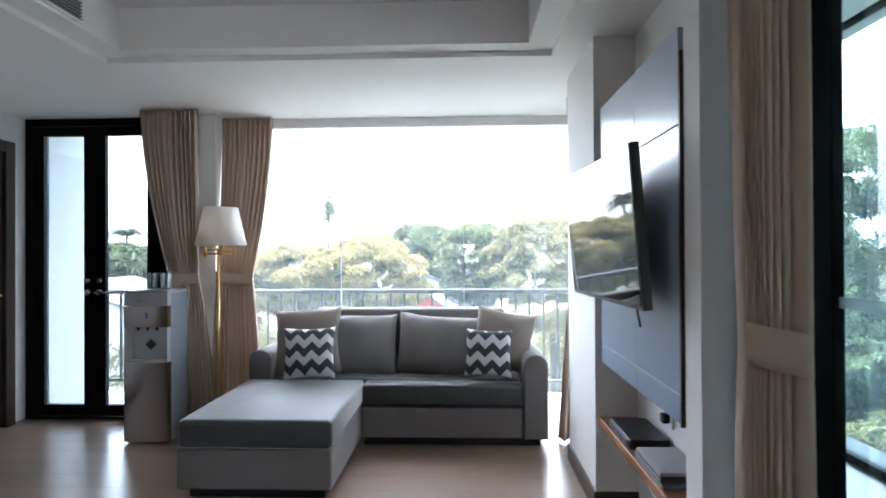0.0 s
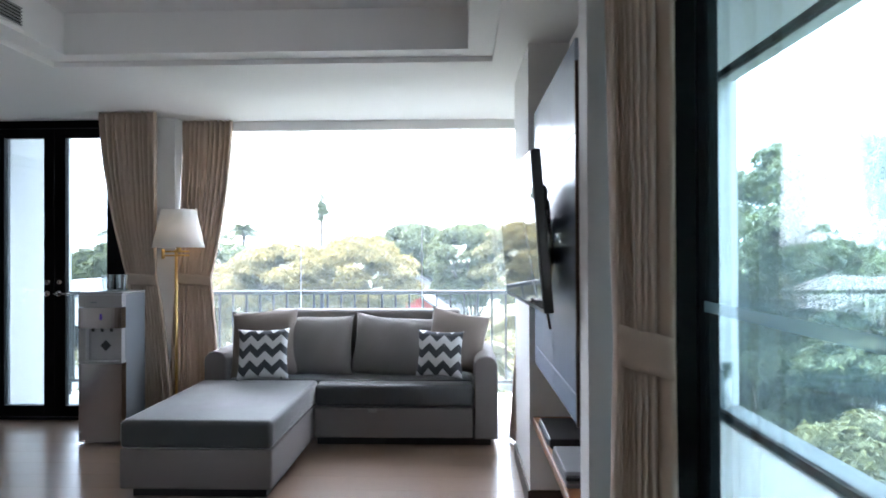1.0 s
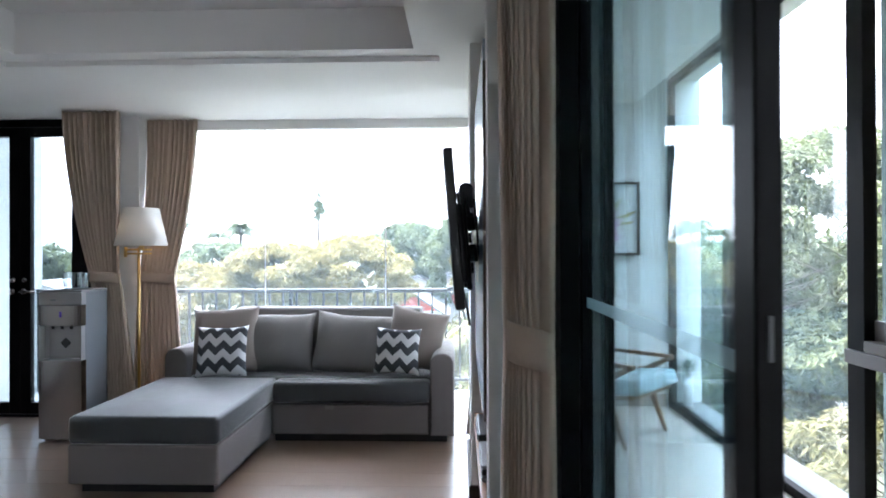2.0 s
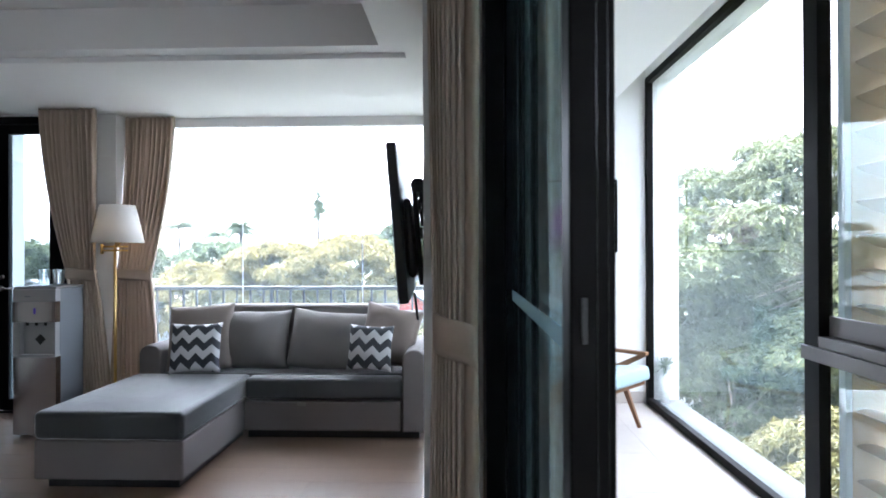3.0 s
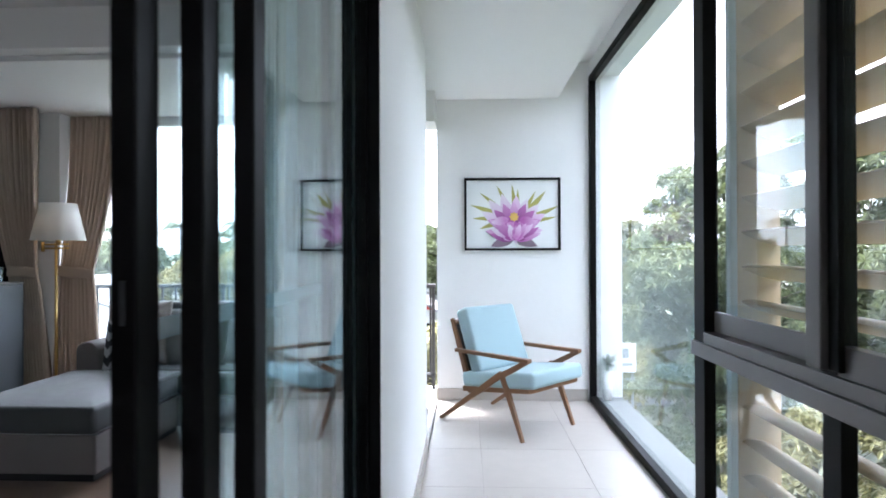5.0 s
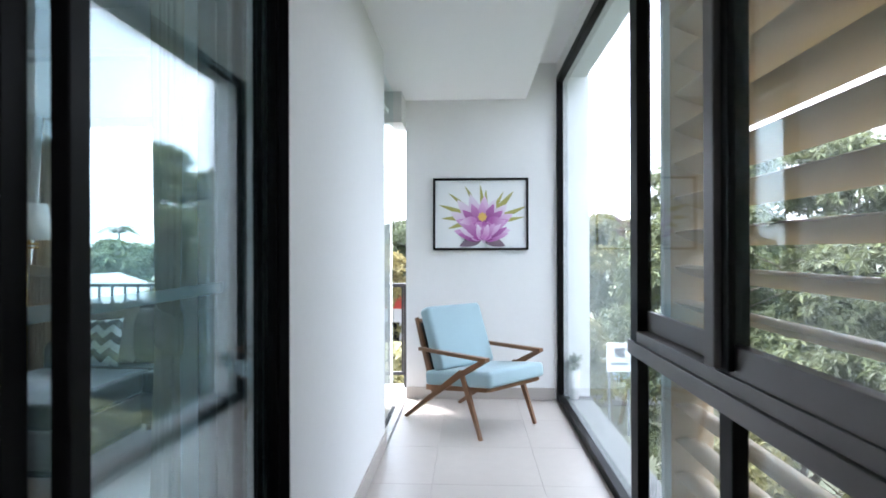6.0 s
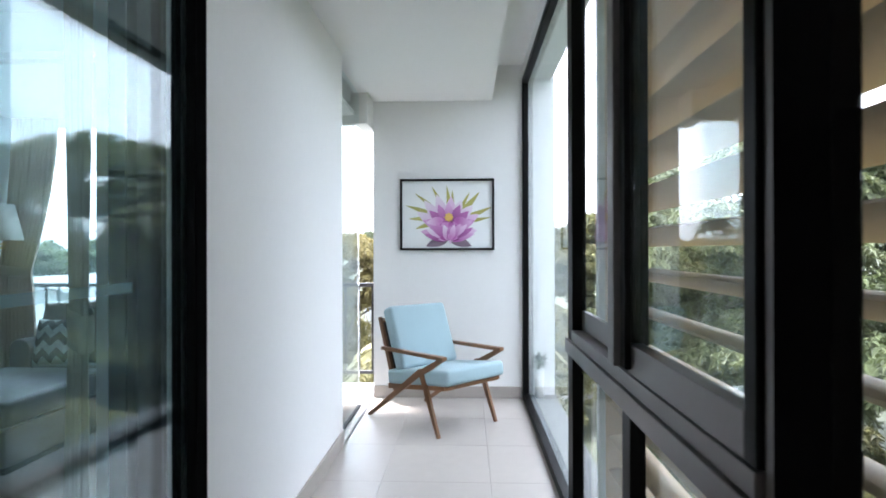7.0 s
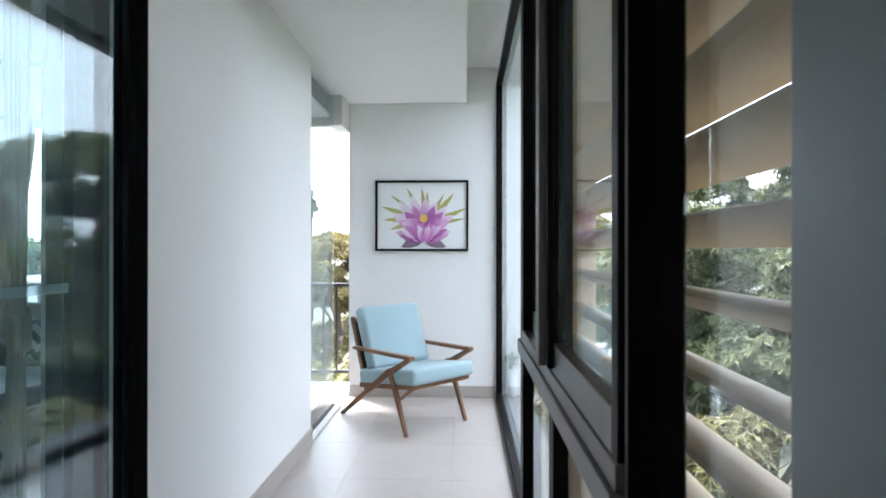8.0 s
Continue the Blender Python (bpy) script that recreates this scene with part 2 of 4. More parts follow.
def cushion(w, d, h, puff=0.35, n=14, corner=0.04):
    """A soft pad, w along x, d along y, h along z at its middle, centred, thinner at its rim."""
    bm = bmesh.new()
    grid = {}
    for s in (1, -1):
        for i in range(n + 1):
            for j in range(n + 1):
                u, v = 2 * i / n - 1, 2 * j / n - 1
                e = max(abs(u), abs(v))
                k = (1 - abs(u) ** 2.6) * (1 - abs(v) ** 2.6)
                z = s * h / 2 * (k ** puff)
                pinch = 1 - corner * (1 - (u * v) ** 2) * (abs(u) ** 8 + abs(v) ** 8) / 2
                if e > 0.999 and s == -1:
                    grid[(s, i, j)] = grid[(1, i, j)]
                else:
                    grid[(s, i, j)] = bm.verts.new((u * w / 2 * pinch, v * d / 2 * pinch, z))
    for s in (1, -1):
        for i in range(n):
            for j in range(n):
                q = [grid[(s, i, j)], grid[(s, i + 1, j)], grid[(s, i + 1, j + 1)], grid[(s, i, j + 1)]]
                if s == -1:
                    q.reverse()
                if len(set(q)) == 4:
                    bm.faces.new(q)
    return bm


def rumple(bm, seed, depth=0.006):
    """Gives soft cloth slow dents and a few creases."""
    for v in bm.verts:
        x, y, z = v.co
        v.co.z += depth * (math.sin(13 * x + 9 * y + 7 * seed) + 0.7 * math.sin(31 * x - 17 * y + seed)) * (1 if z >= 0 else -1)
        v.co.y += depth * 1.2 * math.sin(9 * x + 5 * seed)
    return bm


def structure(name, bm, material, label=""):
    return tagged(link_mesh(name, bm, material), label, "", "", "structure")


# ---- setting: living room ----
CZ = 2.385      # living room ceiling
SZ = 2.56       # sunroom ceiling
structure("wall_west", box(-3.65, -3.50, -3.0, 4.6, -0.15, 2.9), WALL, "white painted living room wall")
# closing wall out of view, invented brown finish dims the bounce from behind
structure("wall_south", box(-3.65, 1.07, -3.15, -3.0, -0.15, 2.9), DIMWALL, "unseen rear wall, made brown to cut frontal light")
structure("wall_sunroom_south", box(1.071, 2.9, -3.15, -3.0, -0.15, 2.9), WALL, "white painted sunroom rear wall")
bm = box(-2.28, -1.945, 4.42, 4.62, 0, CZ)
structure("wall_pier", bm, WALL, "white painted pier between door and window")
structure("window_head", box(-1.945, 0.95, 4.585, 4.66, 2.312, 2.9), WALL, "white painted beam over the wide window")
structure("door_head", box(-3.50, -2.281, 4.42, 4.62, 2.377, 2.9), WALL, "white painted strip above the door")
bm = bmesh.new()
add_box(bm, 0.65, 0.95, 2.92, 3.65, 0, 2.9)
add_box(bm, 0.86, 0.95, 1.81, 2.92, 0, 2.9)
add_box(bm, 0.68, 0.95, 1.69, 1.81, 0, 2.9)
structure("wall_east", bm, WALL, "white painted television wall with a recess")
bm = box(0.952, 1.055, 1.732, 3.63, 0, 2.9)
add_box(bm, 1.0235, 1.055, 1.668, 1.7325, 0, 2.9)
add_box(bm, 0.952, 1.0595, 4.56, 4.9, 2.312, 2.9)
structure("wall_sunroom_west", bm, WALL, "white painted sunroom wall")
structure("wall_between", box(0.85, 1.07, -3.0, -2.6, 0, 2.9), WALL, "white painted wall")
structure("floor", box(-3.6, 0.98, -3.0, 4.66, -0.15, -0.012), SUBFLOOR, "floor under the brown laminate planks")
structure("floor_sunroom", box(0.98, 2.46, -3.0, 4.9, -0.15, -0.010), GROUT, "floor under cream stone tiles")

bm = bmesh.new()
add_box(bm, -3.6, -2.03, -3.0, 4.66, CZ, CZ + 0.03)
add_box(bm, 0.483, 0.95, -3.0, 4.66, CZ, CZ + 0.03)
add_box(bm, -2.03, 0.483, 3.19, 4.584, CZ, CZ + 0.03)
add_box(bm, -2.03, 0.483, -3.0, -1.2, CZ, CZ + 0.03)
add_box(bm, -2.06, -1.885, -1.2, 3.22, CZ + 0.03, CZ + 0.26)
add_box(bm, 0.345, 0.513, -1.2, 3.22, CZ + 0.03, CZ + 0.26)
add_box(bm, -1.885, 0.345, 3.07, 3.22, CZ + 0.03, CZ + 0.26)
add_box(bm, -1.885, 0.345, -1.23, -1.1, CZ + 0.03, CZ + 0.26)
add_box(bm, -2.06, 0.513, -1.23, 3.22, CZ + 0.262, CZ + 0.3)
structure("ceiling", bm, CEIL, "white stepped tray ceiling")
bm = bmesh.new()
add_box(bm, 0.95, 2.09, -3.0, 4.85, SZ, SZ + 0.05)
add_box(bm, 2.05, 2.09, -3.0, 4.85, SZ + 0.05, 2.86)
structure("ceiling_pocket", box(2.091, 2.6, -3.0, 4.85, 2.862, 2.9), CEIL, "white recess above the sunroom window")
structure("window_lintel", box(2.352, 2.6, -3.0, 4.85, 2.7395, 2.861), WALL, "white painted lintel over the sunroom window")
structure("ceiling_sunroom", bm, CEIL, "white dropped sunroom ceiling with a window pocket")
bm = box(-3.6, 1.06, -5.0, 4.68, 2.902, 3.1)
add_box(bm, 1.062, 2.6, -5.0, 5.0, 2.902, 3.1)
add_box(bm, -3.6, -2.2, 4.681, 5.5, 2.902, 3.1)
# unseen overhang added to shade the wide window, depth set by the sun angle
add_box(bm, -2.199, 1.06, 4.681, 5.05, 2.902, 3.1)
structure("roof_slab", bm, OUTW, "unseen concrete slab above with an added balcony overhang")
structure("wall_sunroom_north", box(1.06, 2.62, 4.85, 5.0, -0.15, 2.9), WALL, "white painted end wall of the sunroom")


# ---- openings ----
def pane(name, x0, x1, y0, y1, z0, z1, parent, material=None):
    return part(name, box(x0, x1, y0, y1, z0, z1), material or GLASS, parent)


# balcony double door
door = thing("door_1", "black framed glazed double door to the balcony", "door", kind="structure", at=(-2.85, 4.46, 0))
door.location = (0, 0, 0)
DX0, DX1, DY0, DY1 = -3.485, -2.285, 4.43, 4.50
part("frame_jamb", box(DX0, DX0 + 0.05, DY0, DY1, 0, 2.375, 0.003), BLACK, door)
part("frame_jamb", box(DX1 - 0.132, DX1, DY0, DY1, 0, 2.375, 0.003), BLACK, door)
part("frame_head", box(DX0 + 0.05, DX1 - 0.132, DY0, DY1, 2.315, 2.375, 0.003), BLACK, door)
part("threshold", box(DX0 + 0.05, DX1 - 0.132, DY0, DY1, 0.0, 0.02, 0.003), BLACK, door)
mid = -2.93
for a, b, wa, wb_ in ((DX0 + 0.053, mid - 0.002, 0.09, 0.084), (mid + 0.002, DX1 - 0.136, 0.086, 0.085)):
    leaf = part("door_leaf", box(a, a + wa, DY0 + 0.012, DY1 - 0.012, 0.024, 2.312, 0.003), BLACK, door)
    part("stile", box(b - wb_, b, DY0 + 0.012, DY1 - 0.012, 0.024, 2.312, 0.003), BLACK, leaf)
    part("rail", box(a + wa, b - wb_, DY0 + 0.012, DY1 - 0.012, 2.24, 2.312, 0.003), BLACK, leaf)
    part("rail", box(a + wa, b - wb_, DY0 + 0.012, DY1 - 0.012, 0.024, 0.11, 0.003), BLACK, leaf)
    pane("pane", a + wa, b - wb_, 4.462, 4.468, 0.11, 2.24, leaf, DOORG)
    first_leaf = a < mid - 0.2
    hx = (b - 0.045) if first_leaf else (a + 0.045)
    h = part("door_handle", tube((hx, DY0 + 0.012, 1.0), (hx, DY0 - 0.012, 1.0), 0.024, segs=20), STEEL, leaf, "brushed steel lever handle", True)
    if not first_leaf:
        part("lever", add_tube(tube((hx, DY0 - 0.005, 1.0), (hx, DY0 - 0.05, 1.0), 0.008), (hx - 0.008, DY0 - 0.05, 1.0), (hx + 0.12, DY0 - 0.05, 1.0), 0.009), STEEL, h, smooth=True)
    part("keyhole_rose", tube((hx, DY0 + 0.012, 1.09), (hx, DY0 - 0.002, 1.09), 0.02, segs=20), STEEL, leaf, smooth=True)

# dark wooden door in the west wall
wdoor = thing("door_2", "dark brown wooden door in the side wall", "door", kind="structure")
part("door_leaf", box(-3.452, -3.425, 3.28, 4.20, 0.01, 2.07, 0.002), DOORW, wdoor)
for y0, y1, z0, z1 in ((4.20, 4.29, 0, 2.16), (3.19, 3.28, 0, 2.16), (3.28, 4.20, 2.075, 2.16)):
    part("door_frame", box(-3.452, -3.40, y0, y1, z0, z1, 0.004), DOORW, wdoor)
hd = part("door_handle", tube((-3.43, 4.10, 1.0), (-3.40, 4.10, 1.0), 0.025, segs=20), BRASS, wdoor, "brass lever handle", True)
part("lever", add_tube(tube((-3.41, 4.10, 1.0), (-3.365, 4.10, 1.0), 0.008), (-3.365, 4.108, 1.0), (-3.365, 3.98, 1.0), 0.009), BRASS, hd, smooth=True)
part("keyhole_rose", tube((-3.43, 4.10, 0.91), (-3.412, 4.10, 0.91), 0.02, segs=20), BRASS, wdoor, smooth=True)

wdoor.location = (-0.05, 0, 0)

# wide frameless living room window
win = thing("window_1", "wide frameless glass window of three panes", "window", kind="structure")
for a, b in ((-1.945, -1.002), (-0.994, -0.015), (-0.007, 0.94)):
    pane("pane", a, b, 4.60, 4.606, 0.012, 2.312, win, HAZEG)
for x in (-0.998, -0.011):
    part("glass_joint", box(x - 0.003, x + 0.003, 4.5985, 4.6075, 0.012, 2.312), WALL, win, "pale silicone joint")

# three stacked sliding door panels
for i, (xc, y0, y1) in enumerate(((0.930, 0.572, 1.515), (0.965, 0.662, 1.690), (0.997, 0.752, 1.698))):
    sl = thing("sliding_door", "black framed glass sliding door panel, slid open", "sliding door", "sliding door panels")
    x0, x1 = xc - 0.0155, xc + 0.0155
    part("stile", box(x0, x1, y0, y0 + 0.05, 0.012, SZ - 0.03, 0.003), BLACK, sl)
    w = (0.045, 0.018, 0.022)[i]
    part("stile", box(x0, x1, y1 - w, y1, 0.012, SZ - 0.03, 0.003), BLACK, sl)
    part("rail", box(x0, x1, y0 + 0.05, y1 - w, 2.40, SZ - 0.03, 0.003), BLACK, sl)
    part("rail", box(x0, x1, y0 + 0.05, y1 - w, 0.012, 0.10, 0.003), BLACK, sl)
    bm = bmesh.new()      # one sheet of glass held in the rails and stiles
    bm.faces.new([bm.verts.new(v) for v in ((xc, y0 + 0.045, 0.095), (xc, y1 - w + 0.005, 0.095), (xc, y1 - w + 0.005, 2.405), (xc, y0 + 0.045, 2.405))])
    part("pane", bm, TEALG if i else TEALS, sl)
    if i == 0:
        part("latch", box(xc - 0.003, xc + 0.003, y0 - 0.003, y0, 1.185, 1.235, 0.001), BPLAST, sl, "small dark edge latch")
tr = thing("sliding_door_track", "black aluminium sliding door frame and tracks", "door frame", kind="structure")
part("jamb", box(0.86, 1.022, 1.70, 1.73, 0, SZ, 0.002), BLACK, tr)
part("jamb_cover", box(1.0235, 1.0545, 1.664, 1.6675, 0, SZ), BLACK, tr)
part("jamb_lining", box(0.86, 0.912, 1.47, 1.699, 0.012, SZ - 0.03, 0.002), BLACK, tr)
for x in (0.947, 0.982):
    part("jamb_rib", box(x - 0.003, x + 0.001, 1.66, 1.699, 0.012, SZ - 0.03), BLACK, tr)
part("head", box(0.855, 1.022, -2.6, 1.699, SZ - 0.028, SZ + 0.1, 0.002), BLACK, tr)
part("sill", box(0.855, 1.022, -2.6, 1.699, -0.01, 0.004, 0.002), BLACK, tr)
for x in (0.930, 0.965, 1.000):
    part("track_rib", box(x - 0.004, x + 0.004, -2.6, 1.699, 0.004, 0.011), GREYALU, tr)

# frameless pane at the north-west corner of the sunroom
wb = thing("window_2", "frameless teal glass pane beside the sunroom wall", "window", kind="structure")
bm = bmesh.new()
bm.faces.new([bm.verts.new(v) for v in ((0.99, 3.632, 0.01), (0.99, 4.56, 0.01), (0.99, 4.56, 2.555), (0.99, 3.632, 2.555))])
part("pane", bm, PALEG, wb)
part("floor_channel", box(0.978, 1.002, 3.632, 4.56, -0.008, 0.012), BLACK, wb, "dark floor channel")

# sunroom window
wr = thing("window_3", "tall dark framed sunroom window with sliding sashes", "window", kind="structure")
WX0, WX1, WXF = 2.345, 2.43, 2.3945
part("frame_jamb", box(WX0, WXF, 4.79, 4.848, 0, 2.738, 0.003), BLACK, wr)
part("frame_sill", box(WX0, WXF, -3.0, 4.79, 0.0, 0.055, 0.003), BLACK, wr)
part("frame_head", box(WX0, WXF, -3.0, 4.79, 2.685, 2.738, 0.003), BLACK, wr)
part("mullion", box(WX0, 2.3955, 2.49, 2.60, 0.055, 2.685, 0.003), BLACK, wr)
pane("pane", 2.387, 2.3915, 2.60, 4.79, 0.055, 2.685, wr, VEILG)
part("mullion", box(WX0 + 0.005, 2.392, 0.655, 0.80, 0.055, 2.685, 0.003), MATT, wr)
part("jamb", box(WX0 + 0.01, WX1, 0.801, 0.836, 0.055, 2.685, 0.003), GREYALU, wr)
part("transom", box(WX0 - 0.015, WX1, 0.837, 2.60, 0.80, 0.862, 0.003), GREYALU, wr)
part("transom_ledge", box(WX0 - 0.005, WX1, 0.837, 2.489, 0.864, 0.912, 0.003), GREYALU, wr)
part("lower_mullion", box(WX0, 2.392, 1.575, 1.66, 0.055, 0.80, 0.003), BLACK, wr)
pane("pane", 2.387, 2.3915, 1.66, 2.49, 0.055, 0.80, wr, VEILG)
pane("pane", 2.387, 2.3915, 0.837, 1.575, 0.055, 0.80, wr, VEILG)
for x0, x1, y0, y1, w in ((2.389, 2.409, 1.60, 2.545, 0.05), (2.345, 2.388, 0.84, 1.67, 0.08)):
    sash = part("sash", box(x0, x1, y0, y0 + 0.045, 0.914, 2.675, 0.003), BLACK, wr)
    part("stile", box(x0, x1, y1 - w, y1, 0.914, 2.675, 0.003), BLACK, sash)
    part("rail", box(x0, x1, y0 + 0.045, y1 - w, 0.914, 1.0, 0.003), GREYALU, sash)
    part("rail", box(x0, x1, y0 + 0.045, y1 - w, 2.61, 2.675, 0.003), BLACK, sash)
    xm = (x0 + x1) / 2
    pane("pane", xm - 0.003, xm + 0.003, y0 + 0.045, y1 - w, 1.0, 2.61, sash, VEILG)
part("sash_pull", box(2.305, 2.344, 1.60, 1.672, 0.93, 2.665, 0.004), GREYALU, wr, "deep dark interlock stile")
part("sash_seal", box(2.325, 2.344, 1.55, 1.599, 0.93, 2.665, 0.004), BLACK, wr)
part("frame_stile", box(2.365, 2.40, 0.22, 0.352, 0.055, 2.685, 0.003), mat("grey_green_aluminium", (0.24, 0.28, 0.29), 0.35, 0.2, stain=0.2, sscale=3), wr, "grey-green frame stile")
pane("pane", 2.387, 2.3915, 0.352, 0.655, 0.055, 2.685, wr, VEILG)
pane("pane", 2.387, 2.3915, -1.20, 0.22, 0.055, 2.685, wr, VEILG)
part("mullion", box(WX0, WX1, -1.30, -1.20, 0.055, 2.685, 0.003), BLACK, wr)
pane("pane", 2.387, 2.393, -3.0, -1.30, 0.055, 2.685, wr, VEILG)

# ---- outside, close ----
structure("balcony_floor", box(-3.6, 1.02, 4.66, 5.45, -0.2, -0.02), OUTW, "pale balcony floor")
structure("balcony_wall", box(-3.6, -3.44, 4.63, 5.38, -0.2, 2.9), OUTW, "white rendered balcony side wall")
structure("sill_ledge", box(2.3955, 2.62, -3.0, 4.85, -0.3, 0.03), LEDGE, "white outer window ledge, coloured grey for its shade")
rail = thing("balcony_railing", "dark brown metal balcony railing with upright bars", "railing")
RY = 5.32
part("top_rail", box(-3.44, 1.02, RY - 0.03, RY + 0.03, 0.925, 0.962, 0.006), RAILM, rail)
part("sub_rail", box(-3.44, 1.02, RY - 0.015, RY + 0.015, 0.10, 0.13, 0.003), RAILM, rail)
x = -3.38
while x < 1.0:
    part("baluster", box(x - 0.009, x + 0.009, RY - 0.009, RY + 0.009, 0.13, 0.925), RAILM, rail)
    x += 0.128
for x in (-3.42, -1.0, 1.0):
    part("post", box(x - 0.015, x + 0.015, RY - 0.015, RY + 0.015, -0.02, 0.925), RAILM, rail)

# louvre screen outside the sunroom window
lou = thing("louvre_screen", "tan aerofoil louvre screen in a grey frame", "louvre screen")
def louvre_mesh(length, chord, thick):
    bm = bmesh.new()
    prof = []
    n = 12
    for i in range(n + 1):
        u = i / n
        prof.append(((u - 0.5) * chord, thick * math.sin(math.pi * u) ** 0.7 * 0.75))
    for i in range(n - 1, 0, -1):
        u = i / n
        prof.append(((u - 0.5) * chord, -thick * math.sin(math.pi * u) ** 0.7 * 0.25))
    a = [bm.verts.new((p[0], -length / 2, p[1])) for p in prof]
    b = [bm.verts.new((p[0], length / 2, p[1])) for p in prof]
    k = len(prof)
    for i in range(k):
        bm.faces.new((a[i], a[(i + 1) % k], b[(i + 1) % k], b[i]))
    bm.faces.new(list(reversed(a)))
    bm.faces.new(b)
    bmesh.ops.recalc_face_normals(bm, faces=bm.faces)
    return bm
z = 0.10
first = None
while z < 2.70:
    if first is None:
        first = part("louvre_blade", louvre_mesh(3.8, 0.185, 0.045), LOUV, lou, smooth=False)
        ob = first
    else:
        ob = new("louvre_blade", first.data)
        ob.parent = lou
    ob.matrix_local = pose(2.595, 0.60, z, 0, 19, 0)
    z += 0.152
part("upright", box(2.466, 2.4955, 2.505, 2.55, 0.03, 2.735, 0.003), LOUVU, lou, "pale grey-green upright")
part("upright", box(2.53, 2.59, -1.34, -1.302, 0.03, 2.735, 0.003), LOUVP, lou)
part("end_plate", box(2.496, 2.68, 2.506, 2.53, 0.031, 2.735, 0.003), LOUV, lou, "tan painted end plate")

# ---- living room things ----
def curtain(name, label, axis_pts, z_top, tie_z, tie_h, amp, folds, side=0, floor_gap=0.015, band=True, lean=0.0, bias=1.0):
    """Cloth hung in folds. axis_pts: (a0, a1, b) spans at top, tie and hem; side 0 runs along x, 1 along y."""
    (t0, t1, tb), (m0, m1, mb), (h0, h1, hb) = axis_pts
    c = thing(name, label, "curtain", "tied back curtains")
    bm = bmesh.new()
    nu, nv = folds * 10, 48
    rows = []
    rnd = random.Random(len(label) + folds)
    ph = [rnd.uniform(-0.6, 0.6) for _ in range(folds + 2)]
    fa = [rnd.uniform(0.45, 1.3) for _ in range(folds + 2)]
    for j in range(nv + 1):
        z = z_top + (floor_gap - z_top) * j / nv
        if z >= tie_z:
            k = (z_top - z) / (z_top - tie_z)
            k = k ** 1.7
            a0, a1, b = t0 + (m0 - t0) * k, t1 + (m1 - t1) * k, tb + (mb - tb) * k
            am = amp * (1 - 0.45 * k)
        else:
            k = (tie_z - z) / (tie_z - floor_gap)
            k = k ** 0.7
            a0, a1, b = m0 + (h0 - m0) * k, m1 + (h1 - m1) * k, mb + (hb - mb) * k
            am = amp * (0.55 + 0.35 * k)
        row = []
        for i in range(nu + 1):
            u = i / nu
            f = folds * (1 - (1 - u) ** bias)
            w = math.sin(2 * math.pi * f + ph[int(f)] * math.sin(math.pi * (f % 1)))
            w += 0.25 * math.sin(2 * math.pi * f * 2.3 + z * 1.1 + ph[0])
            ca, cb = a0 + (a1 - a0) * (u + 0.012 * math.sin(7 * f + 2 * z)), b + lean * (u - 0.5) + am * w * (fa[int(f)] + (fa[int(f) + 1] - fa[int(f)]) * (f % 1))
            row.append(bm.verts.new((ca, cb, z) if side == 0 else (cb, ca, z)))
        rows.append(row)
    for j in range(nv):
        for i in range(nu):
            bm.faces.new((rows[j][i], rows[j][i + 1], rows[j + 1][i + 1], rows[j + 1][i]))
    cl = part("cloth", bm, CURT, c, smooth=True)
    so = cl.modifiers.new("thickness", "SOLIDIFY")
    so.thickness = 0.004
    if band:
        bm = bmesh.new()
        n = 40
        ring = []
        cx, cy = (m0 + m1) / 2, mb
        for j in range(5):
            zz = tie_z + tie_h * (0.5 - j / 4)
            rr = []
            for i in range(n):
                an = 2 * math.pi * i / n
                ra, rb = abs(m1 - m0) / 2 * (0.80 if lean else 0.95) + 0.004, amp * 0.68 + 0.005
                ea = math.copysign(abs(math.cos(an)) ** 0.6, math.cos(an)) * ra
                eb = math.copysign(abs(math.sin(an)) ** 0.6, math.sin(an)) * rb
                drop = -0.012 * math.cos(an)
                eb += lean * ea / abs(m1 - m0) + 0.0025 * math.sin(5 * an + 2 * j)
                p = (cx + ea, cy + eb, zz + drop) if side == 0 else (cy + eb, cx + ea, zz + drop)
                rr.append(bm.verts.new(p))
            ring.append(rr)
        for j in range(4):
            for i in range(n):
                bm.faces.new((ring[j][i], ring[j][(i + 1) % n], ring[j + 1][(i + 1) % n], ring[j + 1][i]))
        tb_ = part("tieback", bm, CURT, c, "beige cloth tieback", True)
        tb_.modifiers.new("thickness", "SOLIDIFY").thickness = 0.006
    return c


curtain("curtain", "beige floor-length curtain tied back beside the balcony door", ((-2.445, -1.995, 4.245), (-2.225, -2.0, 4.245), (-2.16, -1.86, 4.24)), 2.382, 1.12, 0.085, 0.036, 11)
curtain("curtain", "beige floor-length curtain tied back at the window", ((-1.94, -1.53, 4.54), (-1.925, -1.645, 4.385), (-1.975, -1.56, 4.36)), 2.382, 1.11, 0.085, 0.028, 10)
curtain("curtain", "beige curtain gathered behind the white pier", ((0.72, 0.93, 4.05), (0.74, 0.92, 4.05), (0.63, 0.86, 3.98)), 2.382, 1.10, 0.08, 0.05, 4)
curtain("curtain", "beige floor-length curtain tied back beside the sliding door", ((0.701, 0.848, 1.485), (0.718, 0.836, 1.475), (0.698, 0.842, 1.475)), 2.382, 1.055, 0.105, 0.04, 9, lean=-0.11, bias=1.9)

